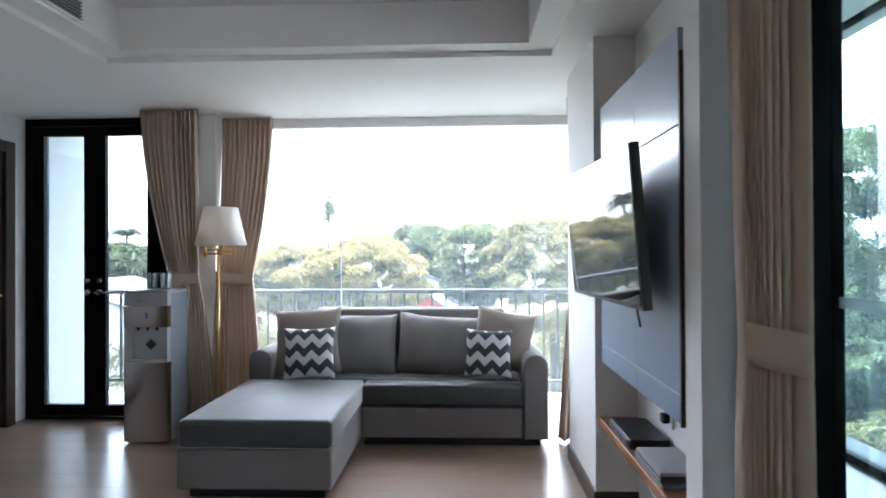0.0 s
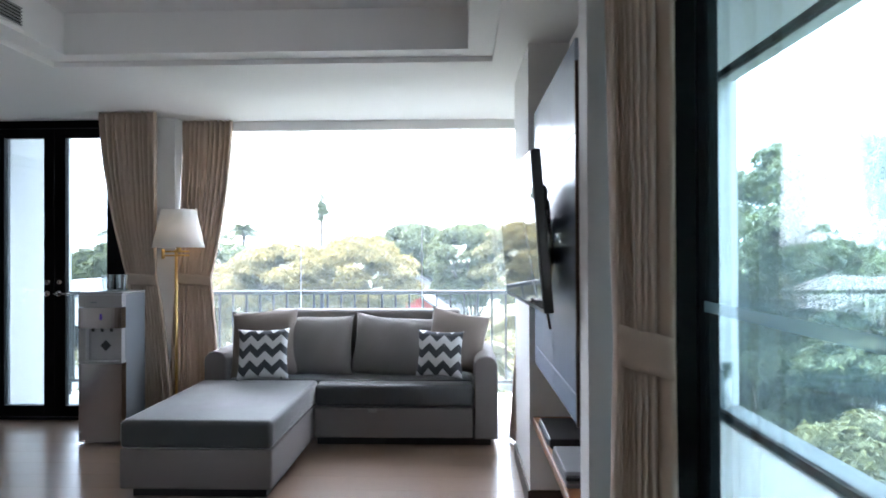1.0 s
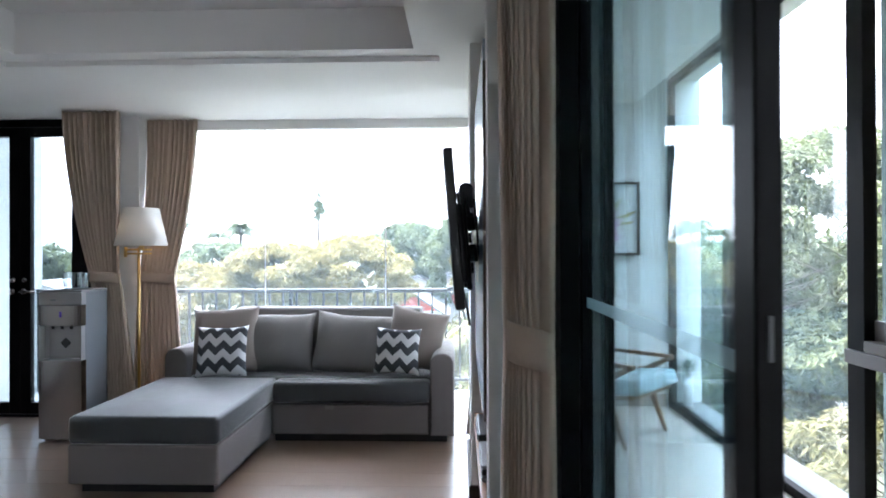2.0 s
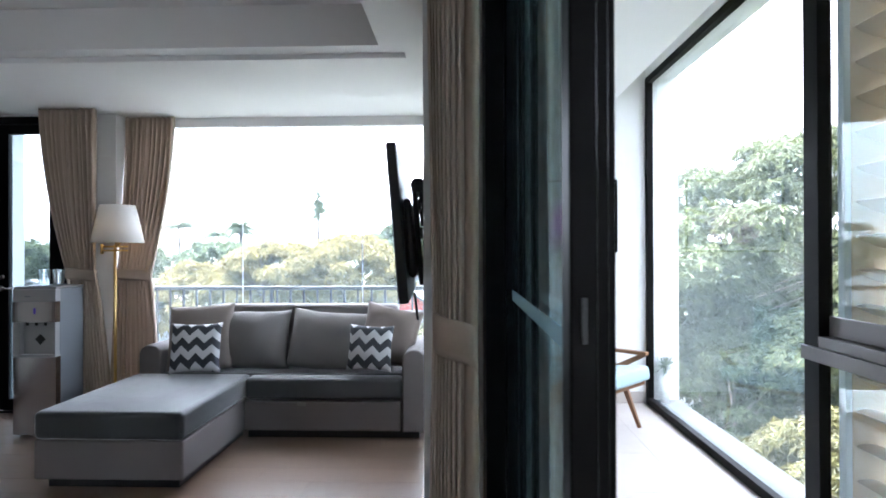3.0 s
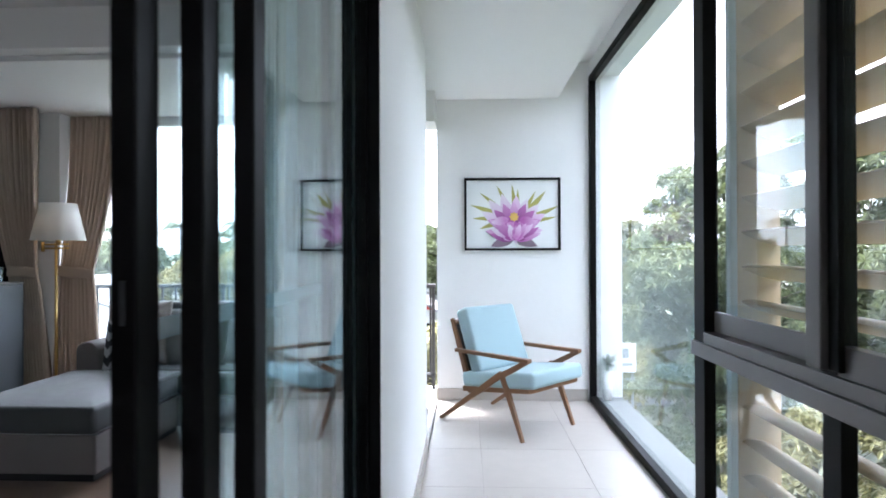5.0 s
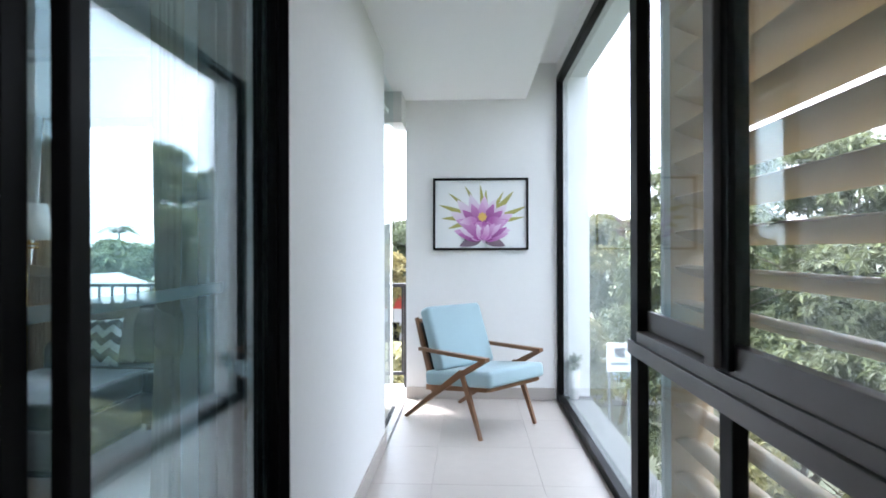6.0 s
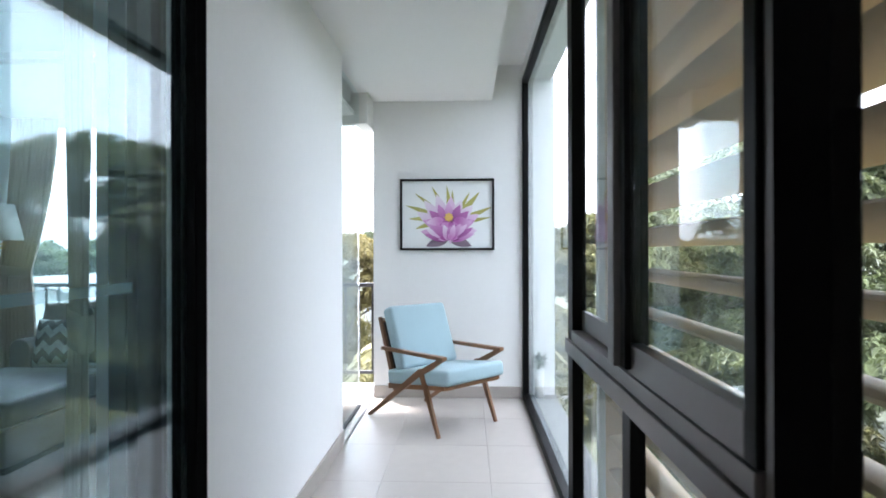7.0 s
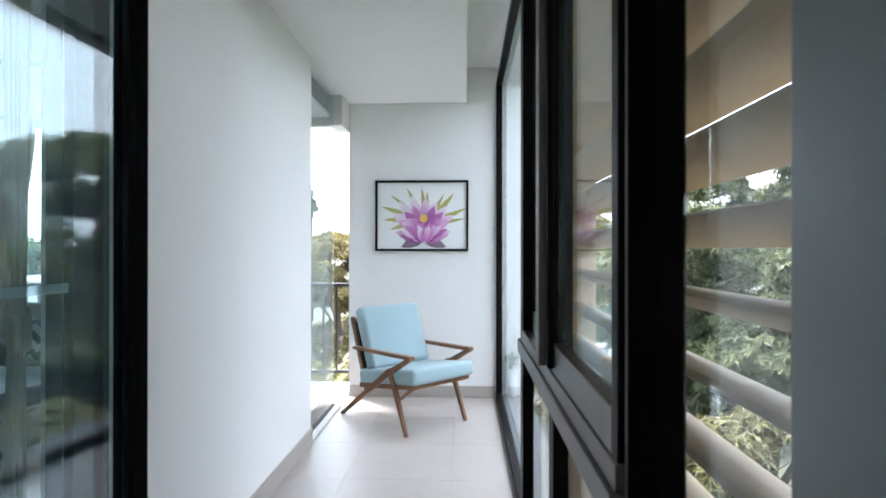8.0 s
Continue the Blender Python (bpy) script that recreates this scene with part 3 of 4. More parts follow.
# sofa bed with a chaise
sofa = thing("sofa", "grey woven fabric sofa bed with a chaise section", "sofa")
part("chaise_base", box(-1.53, -0.705, 2.99, 4.0, 0.055, 0.268, 0.012, 3), FAB, sofa, "lighter grey woven base")
part("chaise_cushion", box(-1.525, -0.70, 2.975, 3.98, 0.272, 0.425, 0.03, 4), FABD, sofa, "charcoal woven seat pad", True)
part("seat_cushion", box(-1.36, 0.385, 3.985, 4.32, 0.285, 0.42, 0.03, 4), FABD, sofa, "charcoal woven seat pad", True)
part("seat_cushion", box(-0.695, 0.385, 3.835, 3.984, 0.272, 0.42, 0.03, 4), FABD, sofa, "charcoal woven seat pad", True)
dr = part("drawer", box(-0.70, 0.378, 3.845, 3.95, 0.06, 0.262, 0.012, 3), FAB, sofa, "pull-out bed drawer front")
part("pull_tab", box(-0.33, -0.27, 3.835, 3.845, 0.235, 0.262, 0.004), FABM, dr, "small cloth pull tab")
part("seat_base", box(-1.36, 0.385, 3.99, 4.5, 0.06, 0.28, 0.01), FAB, sofa)
part("plinth", box(-0.69, 0.50, 3.9, 4.45, 0.0, 0.058), BPLAST, sofa, "recessed black plinth")
part("plinth", box(-1.48, -0.75, 3.04, 3.95, 0.0, 0.053), BPLAST, sofa, "recessed black plinth")
def arm(x0, x1, y0, y1):
    bm = bmesh.new()
    pts = []
    n = 10
    r = 0.075
    for i in range(n + 1):
        an = math.pi - math.pi / 2 * i / n
        pts.append((x0 + r + r * math.cos(an), 0.615 - r + r * math.sin(an)))
    for i in range(n + 1):
        an = math.pi / 2 - math.pi / 2 * i / n
        pts.append((x1 - r + r * math.cos(an), 0.615 - r + r * math.sin(an)))
    pts += [(x1, 0.055), (x0, 0.055)]
    fr = [bm.verts.new((p[0], y0, p[1])) for p in pts]
    bk = [bm.verts.new((p[0], y1, p[1])) for p in pts]
    bm.faces.new(fr)
    bm.faces.new(list(reversed(bk)))
    k = len(pts)
    es = []
    for i in range(k):
        bm.faces.new((fr[i], bk[i], bk[(i + 1) % k], fr[(i + 1) % k]))
    bmesh.ops.recalc_face_normals(bm, faces=bm.faces)
    es = [e for e in bm.edges if all(v in fr for v in e.verts)]
    bmesh.ops.bevel(bm, geom=es, offset=0.012, segments=3, profile=0.5, affect="EDGES")
    return bm
part("armrest", arm(0.388, 0.548, 3.84, 4.52), FAB, sofa, smooth=False)
part("armrest", arm(-1.535, -1.375, 4.02, 4.52), FAB, sofa, smooth=False)
part("backrest", box(-1.17, 0.30, 4.36, 4.54, 0.28, 0.875, 0.03, 4), FABM, sofa, "low upholstered backrest", True)
part("backrest_panel", box(-1.375, 0.388, 4.45, 4.53, 0.06, 0.64, 0.02, 3), FAB, sofa)
for xc, w in ((-0.83, 0.64), (-0.17, 0.66)):
    ob = part("back_cushion", rumple(cushion(w + 0.03, 0.46, 0.27, 0.5, 26, 0.16), xc), FABM, sofa, "plump charcoal back cushion", True)
    ob.matrix_local = pose(xc, 4.255, 0.615, 70, -3 if xc < -0.5 else 5, 0)


def pillow(name, label, material, size, thick, m):
    ob = tagged(link_mesh(name, rumple(cushion(size, size, thick, 0.48, 22, 0.2), m.translation.x * 3, 0.004), material, smooth=True), label, "cushion", "sofa cushions")
    ob.matrix_world = m
    return ob
pillow("throw_pillow", "large taupe cloth cushion leaning on the sofa", TAUPE, 0.50, 0.19, pose(-1.145, 4.16, 0.655, 72, -4, 2))
pillow("throw_pillow", "large taupe cloth cushion slumped against the armrest", TAUPE, 0.44, 0.18, pose(0.27, 4.16, 0.675, 73, 10, -4))

CHEV = bpy.data.materials.new("chevron_cloth")
CHEV.use_nodes = True
n, l = CHEV.node_tree.nodes, CHEV.node_tree.links
tc, sp = n.new("ShaderNodeTexCoord"), n.new("ShaderNodeSeparateXYZ")
l.new(tc.outputs["Object"], sp.inputs[0])
def op(kind, a, b=None):
    o = n.new("ShaderNodeMath")
    o.operation = kind
    for i, v in enumerate((a, b)):
        if v is None:
            continue
        if isinstance(v, (int, float)):
            o.inputs[i].default_value = v
        else:
            l.new(v, o.inputs[i])
    return o.outputs[0]
zig = op("PINGPONG", op("ADD", sp.outputs["X"], 0.22), 0.05)
stripe = op("FRACT", op("MULTIPLY", op("ADD", op("SUBTRACT", sp.outputs["Y"], zig), 1.02), 1 / 0.115))
sel = op("GREATER_THAN", stripe, 0.5)
mx = n.new("ShaderNodeMix")
mx.data_type = "RGBA"
l.new(sel, mx.inputs["Factor"])
mx.inputs["A"].default_value, mx.inputs["B"].default_value = (0.56, 0.56, 0.56, 1), (0.045, 0.047, 0.055, 1)
tx = n.new("ShaderNodeTexNoise")
tx.inputs["Scale"].default_value = 400
bmp = n.new("ShaderNodeBump")
bmp.inputs["Strength"].default_value, bmp.inputs["Distance"].default_value = 0.5, 0.002
l.new(tc.outputs["Object"], tx.inputs["Vector"])
l.new(tx.outputs["Fac"], bmp.inputs["Height"])
l.new(bmp.outputs[0], n["Principled BSDF"].inputs["Normal"])
l.new(mx.outputs["Result"], n["Principled BSDF"].inputs["Base Color"])
n["Principled BSDF"].inputs["Roughness"].default_value = 0.9
pillow("throw_pillow", "small charcoal and white zigzag cushion on the sofa", CHEV, 0.36, 0.15, pose(-1.075, 3.93, 0.613, 70, -3, 4))
pillow("throw_pillow", "small charcoal and white zigzag cushion on the sofa", CHEV, 0.325, 0.14, pose(0.155, 3.95, 0.612, 72, 1, -4))

# water dispenser
wd = thing("water_dispenser", "steel and grey water dispenser standing by the curtain", "water dispenser")
wx0, wx1, wy0, wy1 = -2.325, -2.02, 3.86, 4.17
part("body", box(wx0 + 0.004, wx1 - 0.002, wy0 + 0.05, wy1, 0.0, 1.03, 0.008), DGREY, wd, "dark grey side casing")
part("top_cover", box(wx0, wx1, wy0 + 0.015, wy1, 1.031, 1.047, 0.006), LGREY, wd)
part("top_mat", box(wx0 + 0.07, wx0 + 0.25, wy0 + 0.03, wy0 + 0.16, 1.048, 1.052, 0.001), BPLAST, wd)
def bowed(x0, x1, y, z0, z1, bow=0.018, depth=0.05):
    bm = bmesh.new()
    n = 14
    cols = []
    for i in range(n + 1):
        u = i / n
        xx = x0 + (x1 - x0) * u
        yy = y - bow * (1 - (2 * u - 1) ** 2) + 0.0
        cols.append([bm.verts.new((xx, yy, z0)), bm.verts.new((xx, yy, z1)), bm.verts.new((xx, y + depth, z1)), bm.verts.new((xx, y + depth, z0))])
    for i in range(n):
        for k in range(4):
            bm.faces.new((cols[i][k], cols[i + 1][k], cols[i + 1][(k + 1) % 4], cols[i][(k + 1) % 4]))
    bm.faces.new(cols[0])
    bm.faces.new(list(reversed(cols[-1])))
    bmesh.ops.recalc_face_normals(bm, faces=bm.faces)
    return bm
part("lower_door", bowed(wx0, wx1, wy0 + 0.008, 0.015, 0.555), STEEL, wd, "brushed steel lower door")
part("upper_band", bowed(wx0, wx1, wy0 + 0.008, 0.945, 1.03), LGREY, wd)
part("control_panel", bowed(wx0, wx1, wy0 + 0.004, 0.80, 0.942), STEEL, wd, "steel control panel")
part("niche_back", box(wx0 + 0.05, wx1 - 0.012, wy0 + 0.046, wy0 + 0.052, 0.57, 0.798), LGREY, wd)
for xx in ((wx0, wx0 + 0.05), (wx1 - 0.012, wx1)):
    part("niche_cheek", box(xx[0], xx[1], wy0 + 0.005, wy0 + 0.052, 0.57, 0.798, 0.004), LGREY, wd)
part("drip_tray", bowed(wx0, wx1, wy0 + 0.006, 0.557, 0.572), LGREY, wd)
for xx in (-2.23, -2.165, -2.10):
    part("tap", tube((xx, wy0 + 0.02, 0.80), (xx, wy0 + 0.02, 0.775), 0.012, 0.009), BPLAST, wd, smooth=True)
part("indicator", box(-2.16, -2.148, wy0 - 0.017, wy0 - 0.013, 0.86, 0.90), mat("violet_indicator", (0.12, 0.06, 0.5), 0.3), wd, "violet indicator lamp")
part("nameplate", box(-2.225, -2.185, wy0 - 0.0135, wy0 - 0.0105, 0.975, 0.985), DGREY, wd)
b = bmesh.new()
add_box(b, -0.027, 0.027, -0.0015, 0.0015, -0.027, 0.027)
sg = part("badge", b, BPLAST, wd, "small black diamond badge")
sg.matrix_local = pose(-2.155, wy0 + 0.043, 0.675, 0, 45, 0)
wd.location = (-0.02, 0, 0)
for xx, yy in ((-2.22, 4.0), (-2.128, 4.02)):
    bm = bmesh.new()
    add_tube(bm, (xx, yy, 1.062), (xx, yy, 1.165), 0.034, 0.041, 24, False)
    add_tube(bm, (xx, yy, 1.0495), (xx, yy, 1.061), 0.033, 0.034, 24, True)
    g = tagged(link_mesh("glass_tumbler", bm, glass_mat("tumbler_glass", (0.90, 0.93, 0.94), 0.16), smooth=False), "clear glass tumbler upside down on the water dispenser", "glass", "tumblers")
    g.modifiers.new("thickness", "SOLIDIFY").thickness = 0.002

# floor lamp
fl = thing("floor_lamp", "brass floor lamp with a white cloth shade", "floor lamp")
lx, ly = -1.83, 4.25
px = lx - 0.02
part("base", tube((px, ly, 0.0), (px, ly, 0.025), 0.13, 0.125, 32), BRASS, fl, smooth=False)
part("pole", tube((px, ly, 0.025), (px, ly, 1.345), 0.011), BRASS, fl, smooth=True)
part("swing_arm", add_tube(tube((px - 0.09, ly - 0.02, 1.30), (px + 0.1, ly, 1.30), 0.007), (px - 0.09, ly - 0.02, 1.33), (px + 0.1, ly, 1.33), 0.007), BRASS, fl, smooth=True)
part("arm_joint", tube((px - 0.09, ly - 0.02, 1.275), (px - 0.09, ly - 0.02, 1.35), 0.012), BRASS, fl, smooth=True)
part("socket", tube((lx, ly, 1.33), (lx, ly, 1.42), 0.018), BRASS, fl, smooth=True)
part("bulb", tube((lx, ly, 1.421), (lx, ly, 1.432), 0.016, 0.02), SHADE, fl, smooth=True)
shd = part("shade", tube((lx, ly, 1.36), (lx, ly, 1.645), 0.185, 0.122, 40, False), SHADE, fl, "tapered white cloth shade", True)
shd.modifiers.new("thickness", "SOLIDIFY").thickness = 0.004

# television wall
pan = thing("wall_panel", "grey lacquered wall panel behind the television", "wall panel")
zs = (0.755, 0.85, 1.70, 2.01)
ys = ((1.835, 2.30), (2.304, 2.87))
for i in range(3):
    for y0, y1 in ys:
        part("panel", box(0.672, 0.70, y0, y1, zs[i] + 0.002, zs[i + 1] - 0.002, 0.002), LACQ, pan)
part("backing", box(0.701, 0.858, 1.86, 2.84, 0.78, 1.98), SKIRT, pan, "dark wooden backing")
part("edge_strip", box(0.671, 0.735, 1.822, 1.833, 0.75, 1.93), SKIRT, pan, "dark wooden edge strip")

tv = thing("television", "black flat television on a swivel wall arm", "television")
part("casing", box(-0.466, 0.466, -0.004, 0.03, -0.279, 0.279, 0.005), BPLAST, tv)
part("screen", box(-0.455, 0.455, -0.0065, -0.0045, -0.262, 0.272), SCREEN, tv, "glossy dark screen")
part("rear_housing", box(-0.28, 0.28, 0.031, 0.06, -0.2, 0.1, 0.012), BPLAST, tv)
for xx in (-0.10, 0.10):
    part("mount_bracket", box(xx - 0.016, xx + 0.016, 0.061, 0.082, -0.24, 0.18, 0.005), BPLAST, tv)
    hook = part("bracket_hook", tube((xx - 0.014, 0.088, 0.165), (xx + 0.014, 0.088, 0.165), 0.03, segs=20), BPLAST, tv, smooth=False)
    part("hook_nose", box(xx - 0.012, xx + 0.012, 0.088, 0.115, 0.09, 0.165, 0.006), BPLAST, hook)
for z in (0.085, -0.03, -0.15):
    part("mount_plate", box(-0.13, 0.13, 0.083, 0.094, z - 0.022, z + 0.022, 0.004), BPLAST, tv)
for z in (0.03, -0.10):
    part("mount_arm", beam((-0.03, 0.098, z), (0.06, 0.118, z), 0.03, 0.055), BPLAST, tv)
for z in (0.045, -0.085):
    part("pivot", tube((0.0, 0.106, z - 0.03), (0.0, 0.106, z + 0.03), 0.02, segs=18), BPLAST, tv, smooth=False)
part("tilt_knob", tube((-0.145, 0.10, 0.075), (-0.115, 0.10, 0.075), 0.022, segs=18), BPLAST, tv, smooth=False)
part("wall_plate", box(-0.09, 0.09, 0.117, 0.126, -0.22, 0.13, 0.003), BPLAST, tv)
part("cable", tube((0.25, 0.045, -0.26), (0.27, 0.05, -0.36), 0.005), BPLAST, tv, smooth=True)
tv.matrix_world = pose(0.539, 2.367, 1.383, 4.5, 0, -87.0)

shf = tagged(link_mesh("shelf", box(0.662, 0.858, 1.815, 2.90, 0.44, 0.48, 0.003), WOODS), "orange-brown wooden wall shelf under the television", "shelf")
bx = thing("set_top_box", "black media box on the wooden shelf", "media box")
part("body", box(0.672, 0.84, 2.40, 2.72, 0.488, 0.525, 0.005), BPLAST, bx)
part("front_strip", box(0.666, 0.671, 2.42, 2.70, 0.494, 0.518), DGREY, bx)
for xx, yy in ((0.69, 2.42), (0.82, 2.42), (0.69, 2.70), (0.82, 2.70)):
    part("foot", tube((xx, yy, 0.4803), (xx, yy, 0.488), 0.01, segs=10), BPLAST, bx)
for i, (w, y0, y1, c) in enumerate(((0.17, 2.0, 2.33, (0.10, 0.09, 0.09)), (0.165, 2.02, 2.32, (0.03, 0.03, 0.033)), (0.16, 2.03, 2.30, (0.30, 0.30, 0.31)))):
    z0 = 0.4815 + i * 0.017
    bk = thing("folder", "flat dark folder stacked on the shelf", "folder", "stack of folders")
    part("cover", box(0.672, 0.672 + w, y0, y1, z0, z0 + 0.0155, 0.003), mat("folder_cover", c, 0.5, stain=0.1, sscale=8), bk)
    part("pages", box(0.669, 0.671, y0 + 0.01, y1 - 0.01, z0 + 0.003, z0 + 0.012), LGREY, bk)
sk = thing("wall_socket", "white wall socket with a black plug", "socket")
part("plate", box(0.852, 0.8595, 2.42, 2.50, 0.56, 0.64, 0.002), WALL, sk)
part("plug", box(0.82, 0.852, 2.44, 2.475, 0.58, 0.62, 0.005), BPLAST, sk)

def skirting(x0, x1, y0, y1, m=SKIRT, h=0.10):
    structure("baseboard", box(x0, x1, y0, y1, 0.0, h, 0.002), m, "dark wooden skirting board" if m is SKIRT else "cream stone skirting")
skirting(0.638, 0.65, 2.908, 3.65)
skirting(0.65, 0.86, 2.908, 2.92)
skirting(0.668, 0.68, 1.69, 1.81)
skirting(-3.50, -3.488, -3.0, 3.18)
skirting(1.055, 1.067, 1.735, 3.63, TILE)
skirting(1.06, 2.33, 4.838, 4.85, TILE)

vent = thing("air_vent", "white ceiling air vent with dark slots", "vent")
part("backing", box(-1.8845, -1.882, 1.75, 2.75, 2.435, 2.545), BPLAST, vent)
for z in (2.432, 2.541):
    part("vent_frame", box(-1.8845, -1.872, 1.74, 2.76, z, z + 0.012), WALL, vent)
for i in range(6):
    part("slat", box(-1.8815, -1.872, 1.75, 2.75, 2.449 + i * 0.0165, 2.454 + i * 0.0165), LGREY, vent)

# ---- sunroom things ----
pic = thing("picture", "framed lotus print on the white end wall", "picture")
PX0, PX1, PZ0, PZ1 = 1.295, 2.105, 1.272, 1.885
for x0, x1, z0, z1 in ((PX0, PX0 + 0.018, PZ0, PZ1), (PX1 - 0.018, PX1, PZ0, PZ1), (PX0 + 0.018, PX1 - 0.018, PZ0, PZ0 + 0.018), (PX0 + 0.018, PX1 - 0.018, PZ1 - 0.018, PZ1)):
    part("picture_frame", box(x0, x1, 4.815, 4.848, z0, z1, 0.002), BLACK, pic, "thin black frame")
part("print", box(PX0 + 0.018, PX1 - 0.018, 4.838, 4.846, PZ0 + 0.018, PZ1 - 0.018), mat("white_print_paper", (0.82, 0.83, 0.83), 0.5, stain=0.02, sscale=3), pic, "white print paper")
def petal_bm(length, width, curl=0.0):
    bm = bmesh.new()
    n = 10
    left, right, mid_ = [], [], []
    for i in range(n + 1):
        u = i / n
        w = width / 2 * math.sin(math.pi * u ** 0.75) ** 0.8 if 0 < u < 1 else 0.0005
        c = curl * math.sin(math.pi * u)
        left.append(bm.verts.new((c - w, 0, u * length)))
        mid_.append(bm.verts.new((c, -0.0012, u * length)))
        right.append(bm.verts.new((c + w, 0, u * length)))
    for i in range(n):
        bm.faces.new((left[i], mid_[i], mid_[i + 1], left[i + 1]))
        bm.faces.new((mid_[i], right[i], right[i + 1], mid_[i + 1]))
    return bm
def petal_mat(name, root, tip):
    """Printed petal: colour runs from root to tip, with fine streaks along it."""
    m = mat(name, root, 0.6, grain=0.22, gscale=30, stretch=(4, 1, 0.4))
    nn, ll = m.node_tree.nodes, m.node_tree.links
    b_ = nn["Principled BSDF"]
    src = b_.inputs["Base Color"].links[0].from_socket
    co, xyz, mixer, ramp = nn.new("ShaderNodeTexCoord"), nn.new("ShaderNodeSeparateXYZ"), nn.new("ShaderNodeMix"), nn.new("ShaderNodeMapRange")
    mixer.data_type = "RGBA"
    ramp.inputs["From Min"].default_value, ramp.inputs["From Max"].default_value = 0.25, 1.0
    ll.new(co.outputs["Generated"], xyz.inputs[0])
    ll.new(xyz.outputs[2], ramp.inputs["Value"])
    ll.new(ramp.outputs[0], mixer.inputs["Factor"])
    ll.new(src, mixer.inputs["A"])
    mixer.inputs["B"].default_value = (*tip, 1)
    ll.new(mixer.outputs["Result"], b_.inputs["Base Color"])
    return m
PINKS = [petal_mat("lotus_pink", c, d) for c, d in (((0.34, 0.07, 0.29), (0.60, 0.28, 0.56)), ((0.42, 0.11, 0.37), (0.70, 0.44, 0.68)), ((0.55, 0.22, 0.50), (0.78, 0.62, 0.77)), ((0.24, 0.05, 0.21), (0.50, 0.17, 0.45)))]
LEAFY = mat("print_leaf", (0.42, 0.40, 0.12), 0.6, grain=0.3, gscale=20)
GOLDP = mat("print_gold", (0.75, 0.48, 0.12), 0.6, grain=0.2, gscale=60)
fx, fz, fy = 1.715, 1.55, 4.8365
rp = random.Random(4)
def put_petal(x, z, ang, length, width, material, layer, curl=0.0):
    ob = part("petal", petal_bm(length, width, curl), material, pic)
    ob.matrix_local = pose(x, fy - 0.0007 * layer, z, 0, ang, 0)
PALE = petal_mat("lotus_pale", (0.58, 0.30, 0.55), (0.80, 0.76, 0.81))
SHADOWLEAF = mat("print_shadow_leaf", (0.24, 0.17, 0.22), 0.6, grain=0.2)
for a, ln in ((-104, 0.27), (-86, 0.32), (-68, 0.37), (-48, 0.36), (-24, 0.33), (-3, 0.31), (6, 0.27), (33, 0.30), (44, 0.35), (70, 0.37), (84, 0.33)):
    put_petal(fx + 0.03 * math.sin(radians(a)), fz - 0.03, a, ln, 0.038 + 0.016 * ((a * 7) % 3) / 2, LEAFY, 1, 0.010)
for a in (-58, -38, -18, 4, 22, 42, 60):
    put_petal(fx, fz - 0.12, a, 0.325 + 0.025 * math.cos(a), 0.115, PALE if a % 4 else PINKS[2], 3)
for a in (-74, -48, -24, 0, 26, 50, 74):
    put_petal(fx, fz - 0.10, a * 0.95, 0.235, 0.095, PINKS[rp.choice((0, 3, 1))], 5)
for a in (-82, -58, 58, 80):
    put_petal(fx, fz - 0.15, a, 0.245, 0.09, PINKS[rp.choice((1, 2))], 6)
for a in range(0, 360, 45):
    put_petal(fx, fz + 0.005, a, 0.042, 0.03, GOLDP, 8)
for a in (-112, 112):
    put_petal(fx, fz - 0.165, a, 0.21, 0.09, SHADOWLEAF, 4)
for k, a in enumerate((-128, -100, -150, 128, 100, 152, 176)):
    ra = radians(a)
    put_petal(fx + 0.045 * math.sin(ra), fz - 0.01 + 0.045 * math.cos(ra), a, 0.15 if abs(a) < 160 else 0.17, 0.075, PINKS[(1, 2, 0, 2, 1, 0, 2)[k]], 9 + k)
for k, a in enumerate((-165, 160, -142)):
    ra = radians(a)
    put_petal(fx + 0.02 * math.sin(ra), fz - 0.04, a, 0.085, 0.06, (PALE, PINKS[1], PINKS[2])[k], 17 + k)

cup = ((-74, 0.20), (-60, 0.21), (-46, 0.20), (74, 0.21), (60, 0.22), (46, 0.20), (-31, 0.18), (32, 0.17), (-15, 0.14), (4, 0.12), (18, 0.145))
for k, (a, ln) in enumerate(cup):
    put_petal(fx + 0.02 * math.sin(radians(a)), fz - 0.195, a, ln, 0.062, (PINKS[3], PALE, PINKS[0], PINKS[1], PINKS[3], PINKS[2], PINKS[0], PINKS[1], PALE, PINKS[0], PINKS[2])[k], 21 + k)

# lounge chair: local x to its left arm side, y to its back
def taper(a, b, w0, h0, w1, h1, up):
    """A bar from a to b whose section w x h narrows on the way."""
    a, b = Vector(a), Vector(b)
    z = (b - a).normalized()
    x = Vector(up).cross(z).normalized()
    y = z.cross(x)
    bm = bmesh.new()
    ra = [bm.verts.new(a + x * (i * w0 / 2) + y * (j * h0 / 2)) for i, j in ((-1, -1), (1, -1), (1, 1), (-1, 1))]
    rb = [bm.verts.new(b + x * (i * w1 / 2) + y * (j * h1 / 2)) for i, j in ((-1, -1), (1, -1), (1, 1), (-1, 1))]
    bm.faces.new(list(reversed(ra)))
    bm.faces.new(rb)
    for i in range(4):
        bm.faces.new((ra[i], ra[(i + 1) % 4], rb[(i + 1) % 4], rb[i]))
    bmesh.ops.bevel(bm, geom=list(bm.edges), offset=0.003, segments=2, profile=0.5, affect="EDGES")
    return bm


